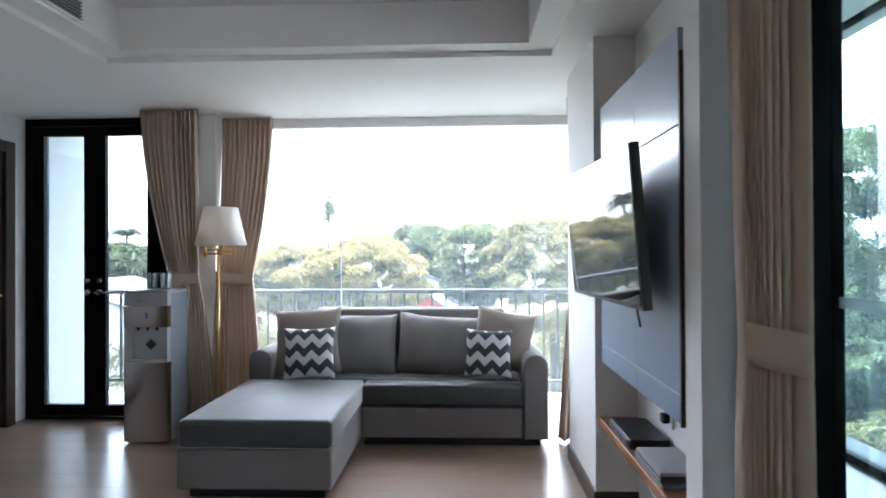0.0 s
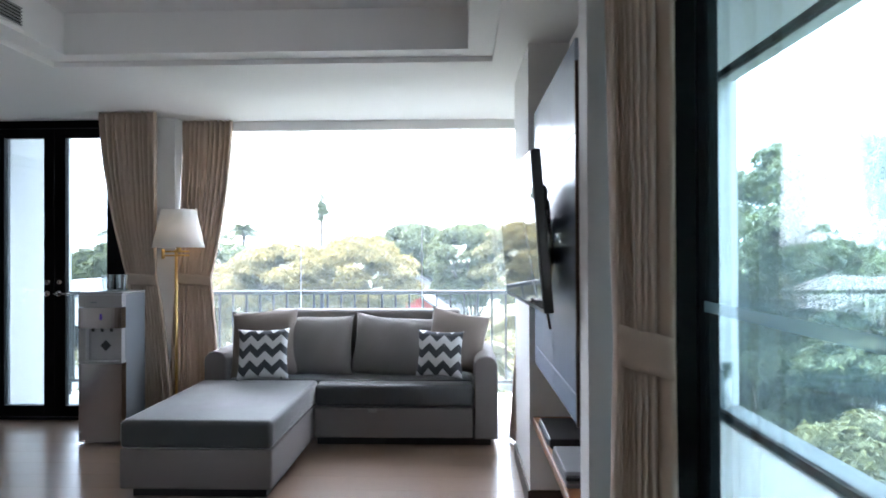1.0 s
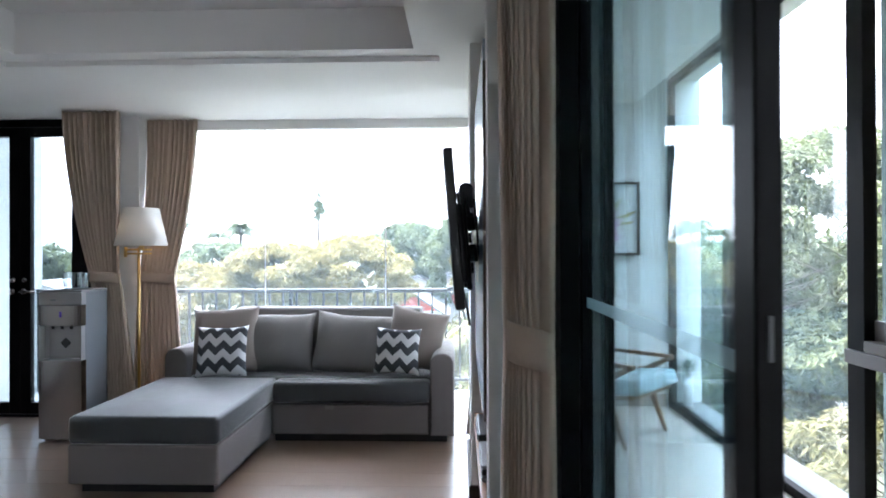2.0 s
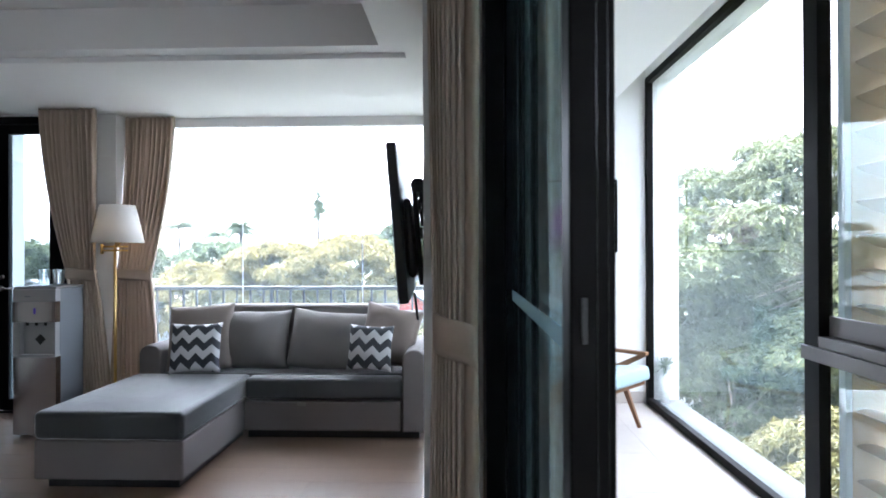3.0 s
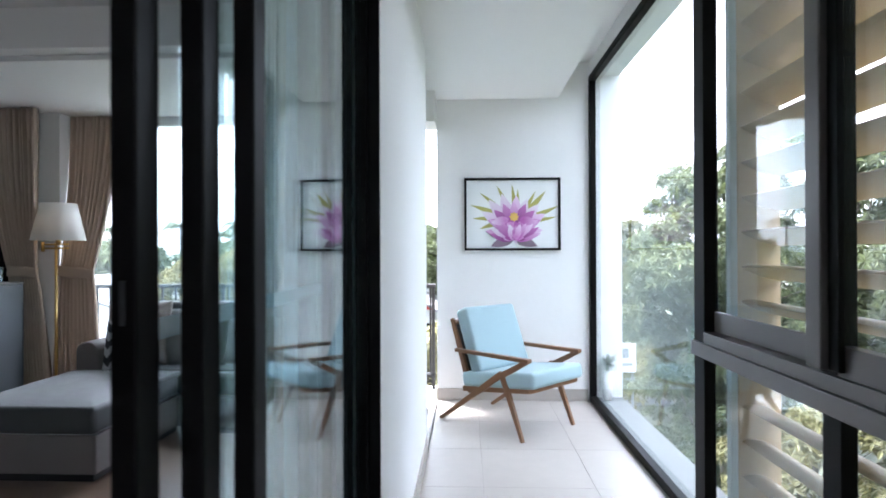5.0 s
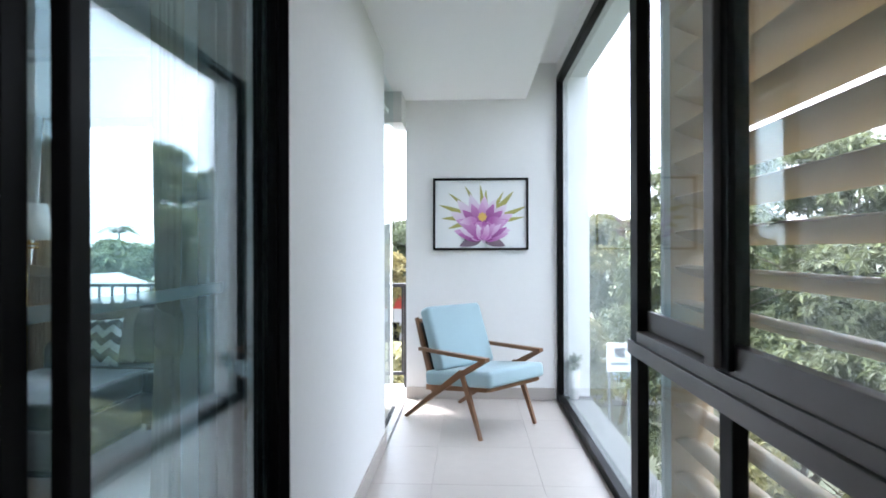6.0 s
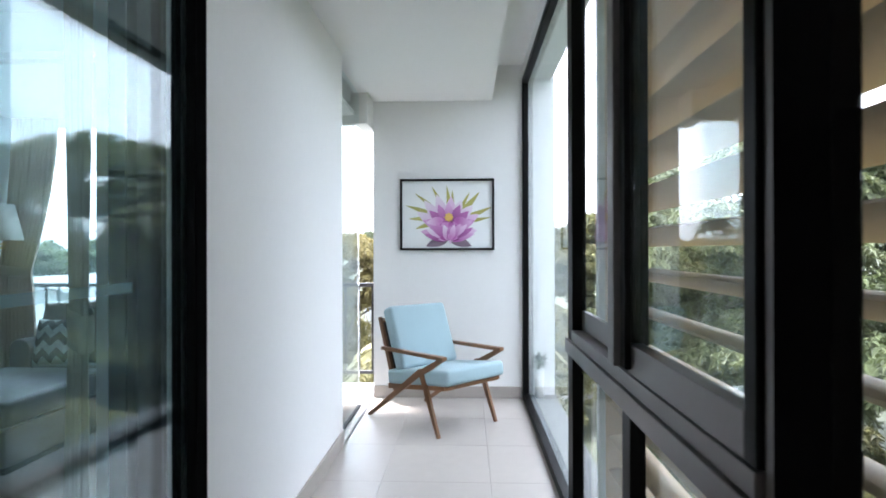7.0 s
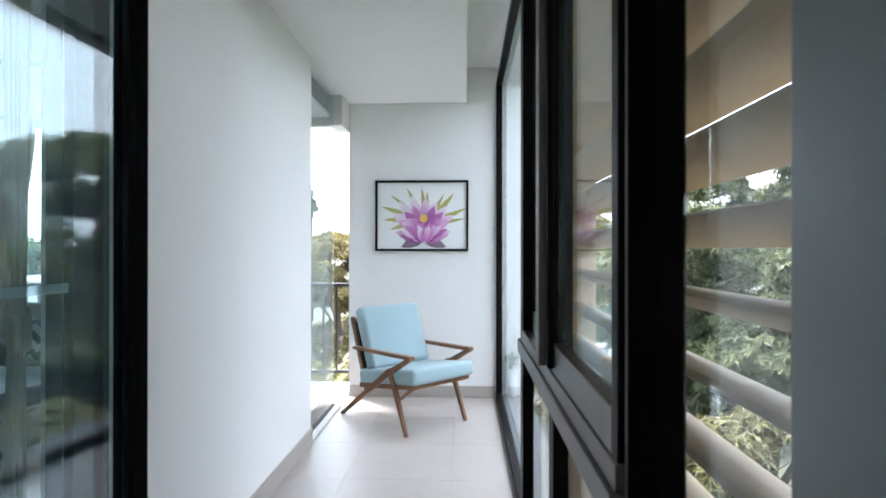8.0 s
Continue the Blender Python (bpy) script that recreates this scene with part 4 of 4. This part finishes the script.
ch = thing("armchair", "wooden lounge armchair with pale blue cushions", "armchair")
W2 = 0.285
for s in (-1, 1):
    xs = s * W2
    part("front_leg", taper((xs, -0.30, 0.0), (xs, -0.13, 0.41), 0.022, 0.024, 0.026, 0.048, (0, 1, 0)), TEAK, ch)
    part("back_leg", taper((xs, 0.50, 0.0), (xs, -0.12, 0.425), 0.022, 0.026, 0.026, 0.05, (0, 0, 1)), TEAK, ch)
    part("armrest", taper((xs, -0.36, 0.545), (xs, 0.33, 0.538), 0.046, 0.026, 0.034, 0.026, (0, 0, 1)), TEAK, ch)
    part("arm_support", taper((xs, -0.352, 0.545), (xs, -0.10, 0.405), 0.026, 0.03, 0.026, 0.045, (0, 0, 1)), TEAK, ch)
    part("back_post", taper((xs * 0.9, 0.20, 0.24), (xs * 0.9, 0.40, 0.76), 0.024, 0.05, 0.022, 0.03, (0, 1, 0)), TEAK, ch)
    part("seat_rail", taper((xs * 0.93, -0.345, 0.342), (xs * 0.93, 0.27, 0.262), 0.026, 0.028, 0.026, 0.04, (0, 0, 1)), TEAK, ch)
for y, z in ((-0.338, 0.338), (0.26, 0.262)):
    part("cross_rail", beam((-W2 * 0.9, y, z), (W2 * 0.9, y, z), 0.024, 0.026), TEAK, ch)
part("back_rail", beam((-W2 * 0.88, 0.385, 0.735), (W2 * 0.88, 0.385, 0.735), 0.018, 0.045, (0, 1, 0.4)), TEAK, ch)
ob = part("back_panel", box(-0.245, 0.245, -0.006, 0.006, -0.21, 0.21, 0.003), BPLAST, ch, "black webbing behind the cushion")
ob.matrix_local = pose(0, 0.30, 0.53, -21, 0, 0)
ob = part("seat_cushion", rumple(box(-0.29, 0.29, -0.335, 0.33, -0.055, 0.055, 0.03, 4), 5, 0.002), BLUE, ch, "pale blue seat cushion", True)
ob.matrix_local = pose(0, -0.055, 0.372, -7.5, 0, 0)
ob = part("back_cushion", rumple(box(-0.275, 0.275, -0.055, 0.055, -0.26, 0.222, 0.03, 4), 2, 0.002), BLUE, ch, "pale blue back cushion", True)
ob.matrix_local = pose(0, 0.225, 0.635, -21, 0, 0)
ch.matrix_world = pose(1.668, 4.172, 0.0, 0, 0, 45)

# small plant on the ledge outside
pl = thing("potted_plant", "small green plant in a white pot on the ledge", "plant")
part("pot", tube((2.475, 4.765, 0.03), (2.475, 4.765, 0.27), 0.036, 0.046, 24), WALL, pl, smooth=True)
bm = bmesh.new()
rr = random.Random(8)
for i in range(120):
    d = Vector((rr.gauss(0, 1), rr.gauss(0, 1), rr.gauss(0.4, 1))).normalized()
    c = Vector((2.475, 4.765, 0.33)) + d * rr.uniform(0.02, 0.075)
    q = d.to_track_quat("Z", "Y").to_matrix()
    vs = [bm.verts.new(c + q @ Vector(p)) for p in ((-0.006, 0, -0.03), (0.006, 0, -0.03), (0.003, 0.004, 0.04), (-0.003, 0.004, 0.04))]
    bm.faces.new(vs)
LEAF_S = mat("dark_small_leaf", (0.06, 0.10, 0.05), 0.6, vary=0.4, island=True)
part("foliage", bm, LEAF_S, pl)

# ---- distance ----
GZ = -6.5
GRASS = mat("ground_cover", (0.055, 0.06, 0.035), 0.95, grain=0.2, gscale=3, stain=0.35, sscale=0.06)
structure("ground", box(-900, 900, -900, 900, GZ - 1, GZ), GRASS, "ground with grass and earth")
ASPH = mat("asphalt", (0.07, 0.07, 0.073), 0.85, grain=0.15, gscale=20, stain=0.15, sscale=0.3)
structure("road", box(3, 120, 29, 38, GZ + 0.001, GZ + 0.03), ASPH, "grey asphalt street")
BARK = mat("pale_bark", (0.20, 0.17, 0.14), 0.9, grain=0.3, gscale=6, stretch=(1, 1, 0.2), stain=0.2, sscale=1.5)
DARKBARK = mat("dark_bark", (0.05, 0.042, 0.036), 0.9, grain=0.2, gscale=5, stretch=(1, 1, 0.2))
LEAVES = {
    "green": mat("green_leaf", (0.088, 0.106, 0.042), 0.55, vary=0.5, island=True, stain=0.2, sscale=0.5),
    "pale": mat("pale_green_leaf", (0.115, 0.13, 0.055), 0.5, vary=0.5, island=True, stain=0.2, sscale=0.5),
    "yellow": mat("yellow_green_leaf", (0.20, 0.168, 0.06), 0.6, vary=0.4, island=True, stain=0.2, sscale=0.3),
    "olive": mat("olive_leaf", (0.148, 0.138, 0.052), 0.6, vary=0.45, island=True, stain=0.2, sscale=0.3),
    "dark": mat("dark_green_leaf", (0.09, 0.112, 0.056), 0.6, vary=0.45, island=True, stain=0.2, sscale=0.3),
}

for lm in LEAVES.values():
    let_through(lm, 0.35)


def leaf_mesh(name, clumps, count, leaf, rng, per=6):
    """Rosettes of drooping folded leaves scattered over clumps given as (centre, radii)."""
    k = count // per
    vol = np.array([c[1][0] * c[1][1] * c[1][2] for c in clumps]) ** (2 / 3)
    pick = rng.choice(len(clumps), k, p=vol / vol.sum())
    cen = np.array([c[0] for c in clumps])[pick]
    rad = np.array([c[1] for c in clumps])[pick]
    d = rng.normal(size=(k, 3))
    d /= np.linalg.norm(d, axis=1)[:, None]
    d[:, 2] = np.where(d[:, 2] < -0.3, -d[:, 2] * 0.5, d[:, 2])
    p = cen + d * rad * rng.uniform(0.45, 1.1, (k, 1)) ** 0.5
    up = d * 0.8 + rng.normal(scale=0.35, size=(k, 3)) + (0, 0, 0.7)
    up /= np.linalg.norm(up, axis=1)[:, None]
    e1 = np.cross(up, rng.normal(size=(k, 3)))
    e1 /= np.linalg.norm(e1, axis=1)[:, None]
    e2 = np.cross(up, e1)
    p, up, e1, e2 = (np.repeat(a, per, 0) for a in (p, up, e1, e2))
    an = (np.tile(np.arange(per), k) * 2 * np.pi / per + rng.uniform(-0.4, 0.4, k * per))[:, None]
    out = e1 * np.cos(an) + e2 * np.sin(an)
    side = np.cross(up, out)
    s = leaf * rng.uniform(0.7, 1.5, (k * per, 1))
    lift = rng.uniform(-0.5, 0.45, (k * per, 1))
    tip = out * 2 * s + up * lift * 2 * s - np.array((0, 0, 0.3)) * s
    mid = out * 0.95 * s + up * (lift + 0.15) * s
    v = np.stack([p, p + mid - side * s * 0.34, p + tip, p + mid + side * s * 0.34], 1).reshape(-1, 3)
    i = np.arange(k * per)[:, None] * 4
    f = np.concatenate([i + (0, 1, 2), i + (0, 2, 3)], 1).reshape(-1, 3)
    me = bpy.data.meshes.new(name)
    me.from_pydata(v.tolist(), [], f.tolist())
    return me


def tree(label, x, y, top, spread, leaf_kind, count, leaf, seed, base=GZ, low=0.45, nclump=34, limbs=8):
    """A forked trunk with limbs and a crown of leaf clumps between low * height and the top."""
    rng = np.random.default_rng(seed)
    h = top - base
    t = thing("tree", label, "tree", "garden trees", at=(x, y, base))
    bm = bmesh.new()
    fork = h * max(low - 0.12, 0.15)
    rt = 0.014 * h + 0.05
    start = Vector((0.02 * h, 0.01 * h, fork))
    add_tube(bm, (0, 0, -0.2), start, rt, rt * 0.75, 10)
    zc, zr = h * (1 + low) / 2, h * (1 - low) / 2
    clumps = []
    for i in range(nclump):
        w = 2 * (i + 0.5) / nclump - 1
        an = 2.399963 * i + rng.uniform(-0.5, 0.5)
        rho = math.sqrt(max(0.0, 1 - w * w)) * rng.uniform(0.55, 0.95)
        q = spread * rng.uniform(0.15, 0.27) * (34 / nclump) ** 0.2
        zz = zc + w * (zr - q * 0.6) * rng.uniform(0.85, 1.0)
        clumps.append(((math.cos(an) * rho * (spread - q * 0.6), math.sin(an) * rho * (spread - q * 0.6), zz), (q, q, q * 0.62)))
    for i in range(limbs):
        c = Vector(clumps[(i * nclump) // limbs + 1][0])
        elbow = start.lerp(c, 0.5) + Vector((0, 0, 0.06 * h))
        add_tube(bm, start - Vector((0, 0, 0.1)), elbow, rt * 0.5, rt * 0.3, 7)
        add_tube(bm, elbow, c, rt * 0.3, rt * 0.08, 6)
        for k in (1, 2, 3):
            add_tube(bm, elbow.lerp(c, 0.3), clumps[((i * nclump) // limbs + 1 + k) % nclump][0], rt * 0.13, rt * 0.03, 5)
    part("trunk", bm, BARK, t, "pale trunk with forking limbs", True)
    me = leaf_mesh("crown", clumps, count, leaf, rng)
    me.materials.append(LEAVES[leaf_kind])
    c = new("crown", me)
    c.parent = t
    return t


# tall trees beside the sunroom
tree("broad leafy street tree close to the building", 8.9, 13.4, 4.4, 4.6, "pale", 150000, 0.07, 1, low=0.3, nclump=110)
tree("broad leafy street tree close to the building", 10.0, 6.2, 3.7, 4.0, "green", 100000, 0.062, 2, low=0.3, nclump=110)
tree("broad leafy street tree close to the building", 9.2, 0.6, 4.6, 4.2, "pale", 110000, 0.055, 3, low=0.3, nclump=100)
tree("leafy street tree close to the building", 9.6, -6.0, 5.0, 4.2, "green", 20000, 0.17, 4, low=0.35)
tree("low leafy tree with yellow-green new leaves", 6.8, 9.0, -1.0, 2.0, "olive", 24000, 0.07, 5, low=0.45)
tree("low leafy tree with yellow-green new leaves", 5.2, 4.8, -1.3, 1.9, "olive", 24000, 0.07, 6, low=0.45)
tree("low leafy tree with yellow-green new leaves", 5.0, 0.6, -1.2, 1.9, "olive", 24000, 0.07, 26, low=0.45)
tree("young leafy tree below the big street trees", 6.9, 12.6, 0.3, 1.7, "green", 26000, 0.06, 31, low=0.25, nclump=60)
tree("young leafy tree below the big street trees", 7.5, 14.8, 0.6, 2.0, "pale", 24000, 0.065, 41, low=0.15, nclump=60)
tree("young leafy tree below the big street trees", 9.4, 17.6, 1.6, 2.4, "green", 22000, 0.07, 42, low=0.15, nclump=60)
tree("leafy tree beyond the street", 15.0, 26.0, 2.4, 5.0, "green", 12000, 0.26, 7, low=0.3)
tree("leafy tree beyond the street", 24.0, 20.0, 4.0, 6.0, "dark", 12000, 0.3, 8, low=0.3)
rng = np.random.default_rng(77)
under = [((rng.uniform(3.3, 10.5), rng.uniform(-4, 17), GZ + rng.uniform(0.2, 1.6)), (rng.uniform(0.5, 1.0),) * 2 + (rng.uniform(0.4, 0.8),)) for _ in range(150)]
me = leaf_mesh("undergrowth", under, 60000, 0.085, rng)
me.materials.append(LEAVES["green"])
tagged(new("undergrowth", me), "dense green shrubs growing below the street trees", "shrubs", "", "stuff")
rng = np.random.default_rng(78)
under = [((rng.uniform(-20, 15), rng.uniform(23, 44), GZ + rng.uniform(0.4, 2.6)), (rng.uniform(0.9, 1.7),) * 2 + (rng.uniform(0.6, 1.2),)) for _ in range(190)]
me = leaf_mesh("garden_shrubs", under, 66000, 0.13, rng)
me.materials.append(LEAVES["olive"])
tagged(new("garden_shrubs", me), "olive green shrubs filling the gardens below the balcony", "shrubs", "", "stuff")
# trees beyond the balcony
tree("yellow-green spreading garden tree", -10.2, 34.0, 2.2, 4.2, "yellow", 44000, 0.13, 11, low=0.4, nclump=60)
tree("yellow-green spreading garden tree", -5.8, 35.0, 2.5, 4.2, "yellow", 44000, 0.13, 12, low=0.4, nclump=60)
tree("dark green garden tree", -4.0, 50.0, 4.2, 4.2, "dark", 30000, 0.18, 13)
tree("dark green garden tree", 1.0, 46.0, 4.0, 4.2, "green", 42000, 0.17, 14, low=0.3, nclump=60)
tree("olive green garden tree", 5.4, 42.0, 4.2, 4.4, "olive", 44000, 0.16, 15, low=0.3, nclump=60)
tree("olive green garden tree", 10.6, 40.0, 4.0, 4.4, "olive", 44000, 0.16, 16, low=0.3, nclump=60)
tree("olive green garden tree", 5.6, 27.0, -1.0, 2.8, "olive", 16000, 0.13, 17, low=0.2)
tree("pale green garden tree", -15.2, 34.0, 0.8, 3.2, "yellow", 16000, 0.13, 18, low=0.3)
tree("dark green garden tree", -23.0, 56.0, 2.6, 4.6, "dark", 9000, 0.3, 19)
tree("dark green garden tree", -31.0, 52.0, 2.4, 5.0, "green", 9000, 0.3, 20)
tree("dark green garden tree", -39.0, 50.0, 2.6, 5.5, "dark", 9000, 0.3, 21)
tree("dark green garden tree", -47.0, 54.0, 2.6, 5.5, "green", 9000, 0.3, 22)

def palm(label, x, y, top, reach, leaf_kind, seed, fronds=26, base=GZ):
    """A bare curved trunk under a head of drooping feathered fronds."""
    rn = random.Random(seed)
    t = thing("palm_tree", label, "palm", "palms", at=(x, y, base))
    h = top - base - reach * 0.35
    bm = bmesh.new()
    bend = rn.uniform(-0.05, 0.05) * h
    spots = [Vector((bend * (k / 5) ** 2, 0, h * k / 5)) for k in range(6)]
    for k in range(5):
        add_tube(bm, spots[k], spots[k + 1], 0.16 - 0.012 * k, 0.148 - 0.012 * k, 8)
    part("trunk", bm, DARKBARK, t, "slim grey palm trunk", True)
    verts, faces = [], []
    for i in range(fronds):
        an, rise = 2 * math.pi * i / fronds + rn.uniform(-0.2, 0.2), rn.uniform(0.15, 1.1)
        out, side = Vector((math.cos(an), math.sin(an), 0)), Vector((-math.sin(an), math.cos(an), 0))
        ln = reach * rn.uniform(0.8, 1.1)
        for k in range(1, 25):
            u = k / 24
            p = spots[5] + out * ln * u * math.cos(rise * 0.6) + Vector((0, 0, ln * (rise * u - (0.55 + 0.5 * rise) * u * u)))
            for sd in (-1, 1):
                lf = reach * 0.30 * (1.05 - u * 0.75) * rn.uniform(0.8, 1.1)
                tip = p + side * sd * lf + out * lf * 0.5 - Vector((0, 0, lf * rn.uniform(0.35, 0.7)))
                j = len(verts)
                verts += [p - out * 0.032 * reach, tip, p + out * 0.032 * reach]
                faces.append((j, j + 1, j + 2))
    me = bpy.data.meshes.new("fronds")
    me.from_pydata([tuple(v) for v in verts], [], faces)
    me.materials.append(LEAVES[leaf_kind])
    new("fronds", me).parent = t
    return t
for i, (x, y, top) in enumerate(((-30.0, 62.0, 3.9), (-27.5, 66.0, 3.0), (-24.4, 64.0, 3.3), (-22.6, 60.0, 3.7), (-36.0, 60.0, 3.2))):
    palm("distant coconut palm above the garden trees", x, y, top + 1.1, 2.3, "dark", 60 + i)
palm("palm with yellow-green fronds below the balcony", 2.0, 12.4, 0.5, 1.9, "olive", 71, 20)
palm("palm with yellow-green fronds below the balcony", 0.6, 13.6, -0.6, 1.8, "olive", 72, 20)

# slender tall pine
pine = thing("tree", "slender tall pine with a small tuft of foliage", "tree", at=(-14.8, 62.0, GZ))
part("trunk", tube((0, 0, 0), (0, 0, 13.4), 0.24, 0.10, 8), DARKBARK, pine, smooth=True)
rng = np.random.default_rng(9)
me = leaf_mesh("crown", [((0, 0, 13.7), (0.16, 0.16, 0.8)), ((0, 0, 12.9), (0.42, 0.42, 0.5)), ((0.12, 0, 12.2), (0.55, 0.55, 0.45)), ((-0.15, 0, 11.5), (0.35, 0.35, 0.35))], 1000, 0.17, rng)
me.materials.append(LEAVES["dark"])
new("crown", me).parent = pine

ROOF = mat("pale_grey_roofing", (0.17, 0.17, 0.172), 0.7, grain=0.1, gscale=3, stain=0.12, sscale=0.4)
REDW = mat("red_painted_gable", (0.55, 0.07, 0.05), 0.7, stain=0.1, sscale=0.6)
def house(label, x, y, w, d, eave, ridge, wall_mat, over=0.6):
    h = thing("house", label, "house", at=(x, y, GZ))
    e, r = eave - GZ, ridge - GZ
    part("wall", box(-w / 2, w / 2, 0, d, 0, e), OUTW, h, "white walls")
    bm = bmesh.new()
    a = [bm.verts.new(p) for p in ((-w / 2, -0.02, e), (w / 2, -0.02, e), (0, -0.02, r - 0.15))]
    b = [bm.verts.new((v.co.x, d, v.co.z)) for v in a]
    bm.faces.new(a)
    bm.faces.new(list(reversed(b)))
    for i in range(3):
        bm.faces.new((a[i], b[i], b[(i + 1) % 3], a[(i + 1) % 3]))
    part("gable", bm, wall_mat, h)
    slope = (r - e) / (w / 2)
    for s in (-1, 1):
        part("roof", beam((s * (w / 4 + over / 2), -0.5, (e + r) / 2 - slope * over / 2), (s * (w / 4 + over / 2), d + 0.5, (e + r) / 2 - slope * over / 2), math.hypot(w / 2 + over, (r - e) + slope * over), 0.12, (s * slope, 0, 1), 0), ROOF, h, "pale grey roof")
    for xx in (-w / 4, w / 4):
        wn_ = part("window", box(xx - 0.5, xx + 0.5, -0.06, -0.021, e - 2.2, e - 0.9), BLACK, h)
    return h
house("house with a pale roof and a red gable", -2.65, 38.0, 3.8, 6.0, -2.6, -1.35, REDW)
house("house with a wide pale grey roof", -2.9, 46.0, 7.0, 8.0, -2.2, -0.6, OUTW)
house("low house with a pale roof", -22.0, 30.0, 9.0, 7.0, -1.6, -0.2, OUTW)

# roadside sign
sgn = thing("sign_board", "white roadside sign board on two posts", "sign", at=(7.8, 24.2, GZ))
part("board", box(-0.52, 0.52, -0.04, 0.04, 2.7, 3.9, 0.01), OUTW, sgn)
part("emblem", box(-0.2, 0.22, -0.048, -0.041, 3.3, 3.7, 0.003), DGREY, sgn, "dark emblem shape")
part("text_bar", box(-0.36, 0.36, -0.048, -0.041, 2.98, 3.09), DGREY, sgn, "dark line of writing")
for x in (-0.4, 0.4):
    part("post", tube((x, 0.08, 0), (x, 0.08, 3.8), 0.05, segs=10), LOUVP, sgn)

# parked car
def car(label, x, y, rz):
    c = thing("car", label, "car", at=(x, y, GZ))
    paint = mat("pale_blue_car_paint", (0.35, 0.45, 0.55), 0.25, stain=0.05)
    bm = box(-0.85, 0.85, -2.1, 2.1, 0.3, 0.85, 0.12, 3)
    part("body", bm, paint, c)
    cb = bmesh.new()
    v = [cb.verts.new(p) for p in ((-0.8, -1.3, 0.85), (0.8, -1.3, 0.85), (0.8, 1.8, 0.85), (-0.8, 1.8, 0.85), (-0.62, -0.6, 1.42), (0.62, -0.6, 1.42), (0.62, 1.2, 1.42), (-0.62, 1.2, 1.42))]
    for f in ((4, 5, 6, 7), (0, 1, 5, 4), (1, 2, 6, 5), (2, 3, 7, 6), (3, 0, 4, 7)):
        cb.faces.new([v[i] for i in f])
    part("cabin", cb, BPLAST, c, "dark car windows")
    part("roof", box(-0.62, 0.62, -0.62, 1.22, 1.41, 1.46, 0.02), paint, c)
    for sx in (-0.8, 0.8):
        for sy in (-1.3, 1.3):
            part("wheel", tube((sx - 0.1, sy, 0.32), (sx + 0.1, sy, 0.32), 0.32, segs=20), BPLAST, c)
    c.rotation_euler = (0, 0, radians(rz))
    return c
car("pale blue parked car at the roadside", 10.4, 33.5, 75)

# ---- floor pieces ----
def plank_mesh(w, ln):
    bm = box(-w / 2, w / 2, -ln / 2, ln / 2, -0.012, 0.0)
    bmesh.ops.bevel(bm, geom=[e for e in bm.edges if all(v.co.z > -0.001 for v in e.verts)], offset=0.0006, segments=1, affect="EDGES")
    me = bpy.data.meshes.new("plank")
    bm.to_mesh(me)
    bm.free()
    me.materials.append(PLANK)
    return me
flo = bpy.data.objects["floor"]
pw, pln = 0.19, 1.25
full = plank_mesh(pln - 0.0004, pw - 0.0004)
rnd = random.Random(3)
y = 4.66 - pw / 2
row = 0
while y > -1.2:
    x = -3.50 + pln / 2 - rnd.choice((0.0, 0.31, 0.62, 0.9))
    while x - pln / 2 < 0.85:
        a, b = max(x - pln / 2, -3.50), min(x + pln / 2, 0.855)
        if b - a > 0.003:
            me = full if b - a > pln - 0.01 else plank_mesh(b - a - 0.0004, pw - 0.0004)
            ob = new("plank", me)
            ob.parent = flo
            ob.location = ((a + b) / 2, y, 0)
        x += pln
    y -= pw
structure("floor_rear", box(-3.50, 0.855, -3.0, -1.3, -0.012, 0.0), PLANK, "brown laminate floor")
flo = bpy.data.objects["floor_sunroom"]
def tile_mesh(w, d):
    bm = box(-w / 2, w / 2, -d / 2, d / 2, -0.010, 0.0)
    bmesh.ops.bevel(bm, geom=[e for e in bm.edges if all(v.co.z > -0.001 for v in e.verts)], offset=0.0008, segments=1, affect="EDGES")
    me = bpy.data.meshes.new("tile")
    bm.to_mesh(me)
    bm.free()
    me.materials.append(TILE)
    return me
for i in range(13):
    for j, (a, b) in enumerate(((1.056, 1.40), (1.40, 2.0), (2.0, 2.328))):
        y0, y1 = 4.84 - (i + 1) * 0.6, 4.84 - i * 0.6
        ob = new("tile", tile_mesh(b - a - 0.001, 0.599))
        ob.parent = flo
        ob.location = ((a + b) / 2, (y0 + y1) / 2, 0)
for i in range(3):
    ob = new("tile", tile_mesh(0.085, 0.40))
    ob.parent = flo
    ob.location = (1.028, 3.80 + i * 0.40 - 0.02, 0)
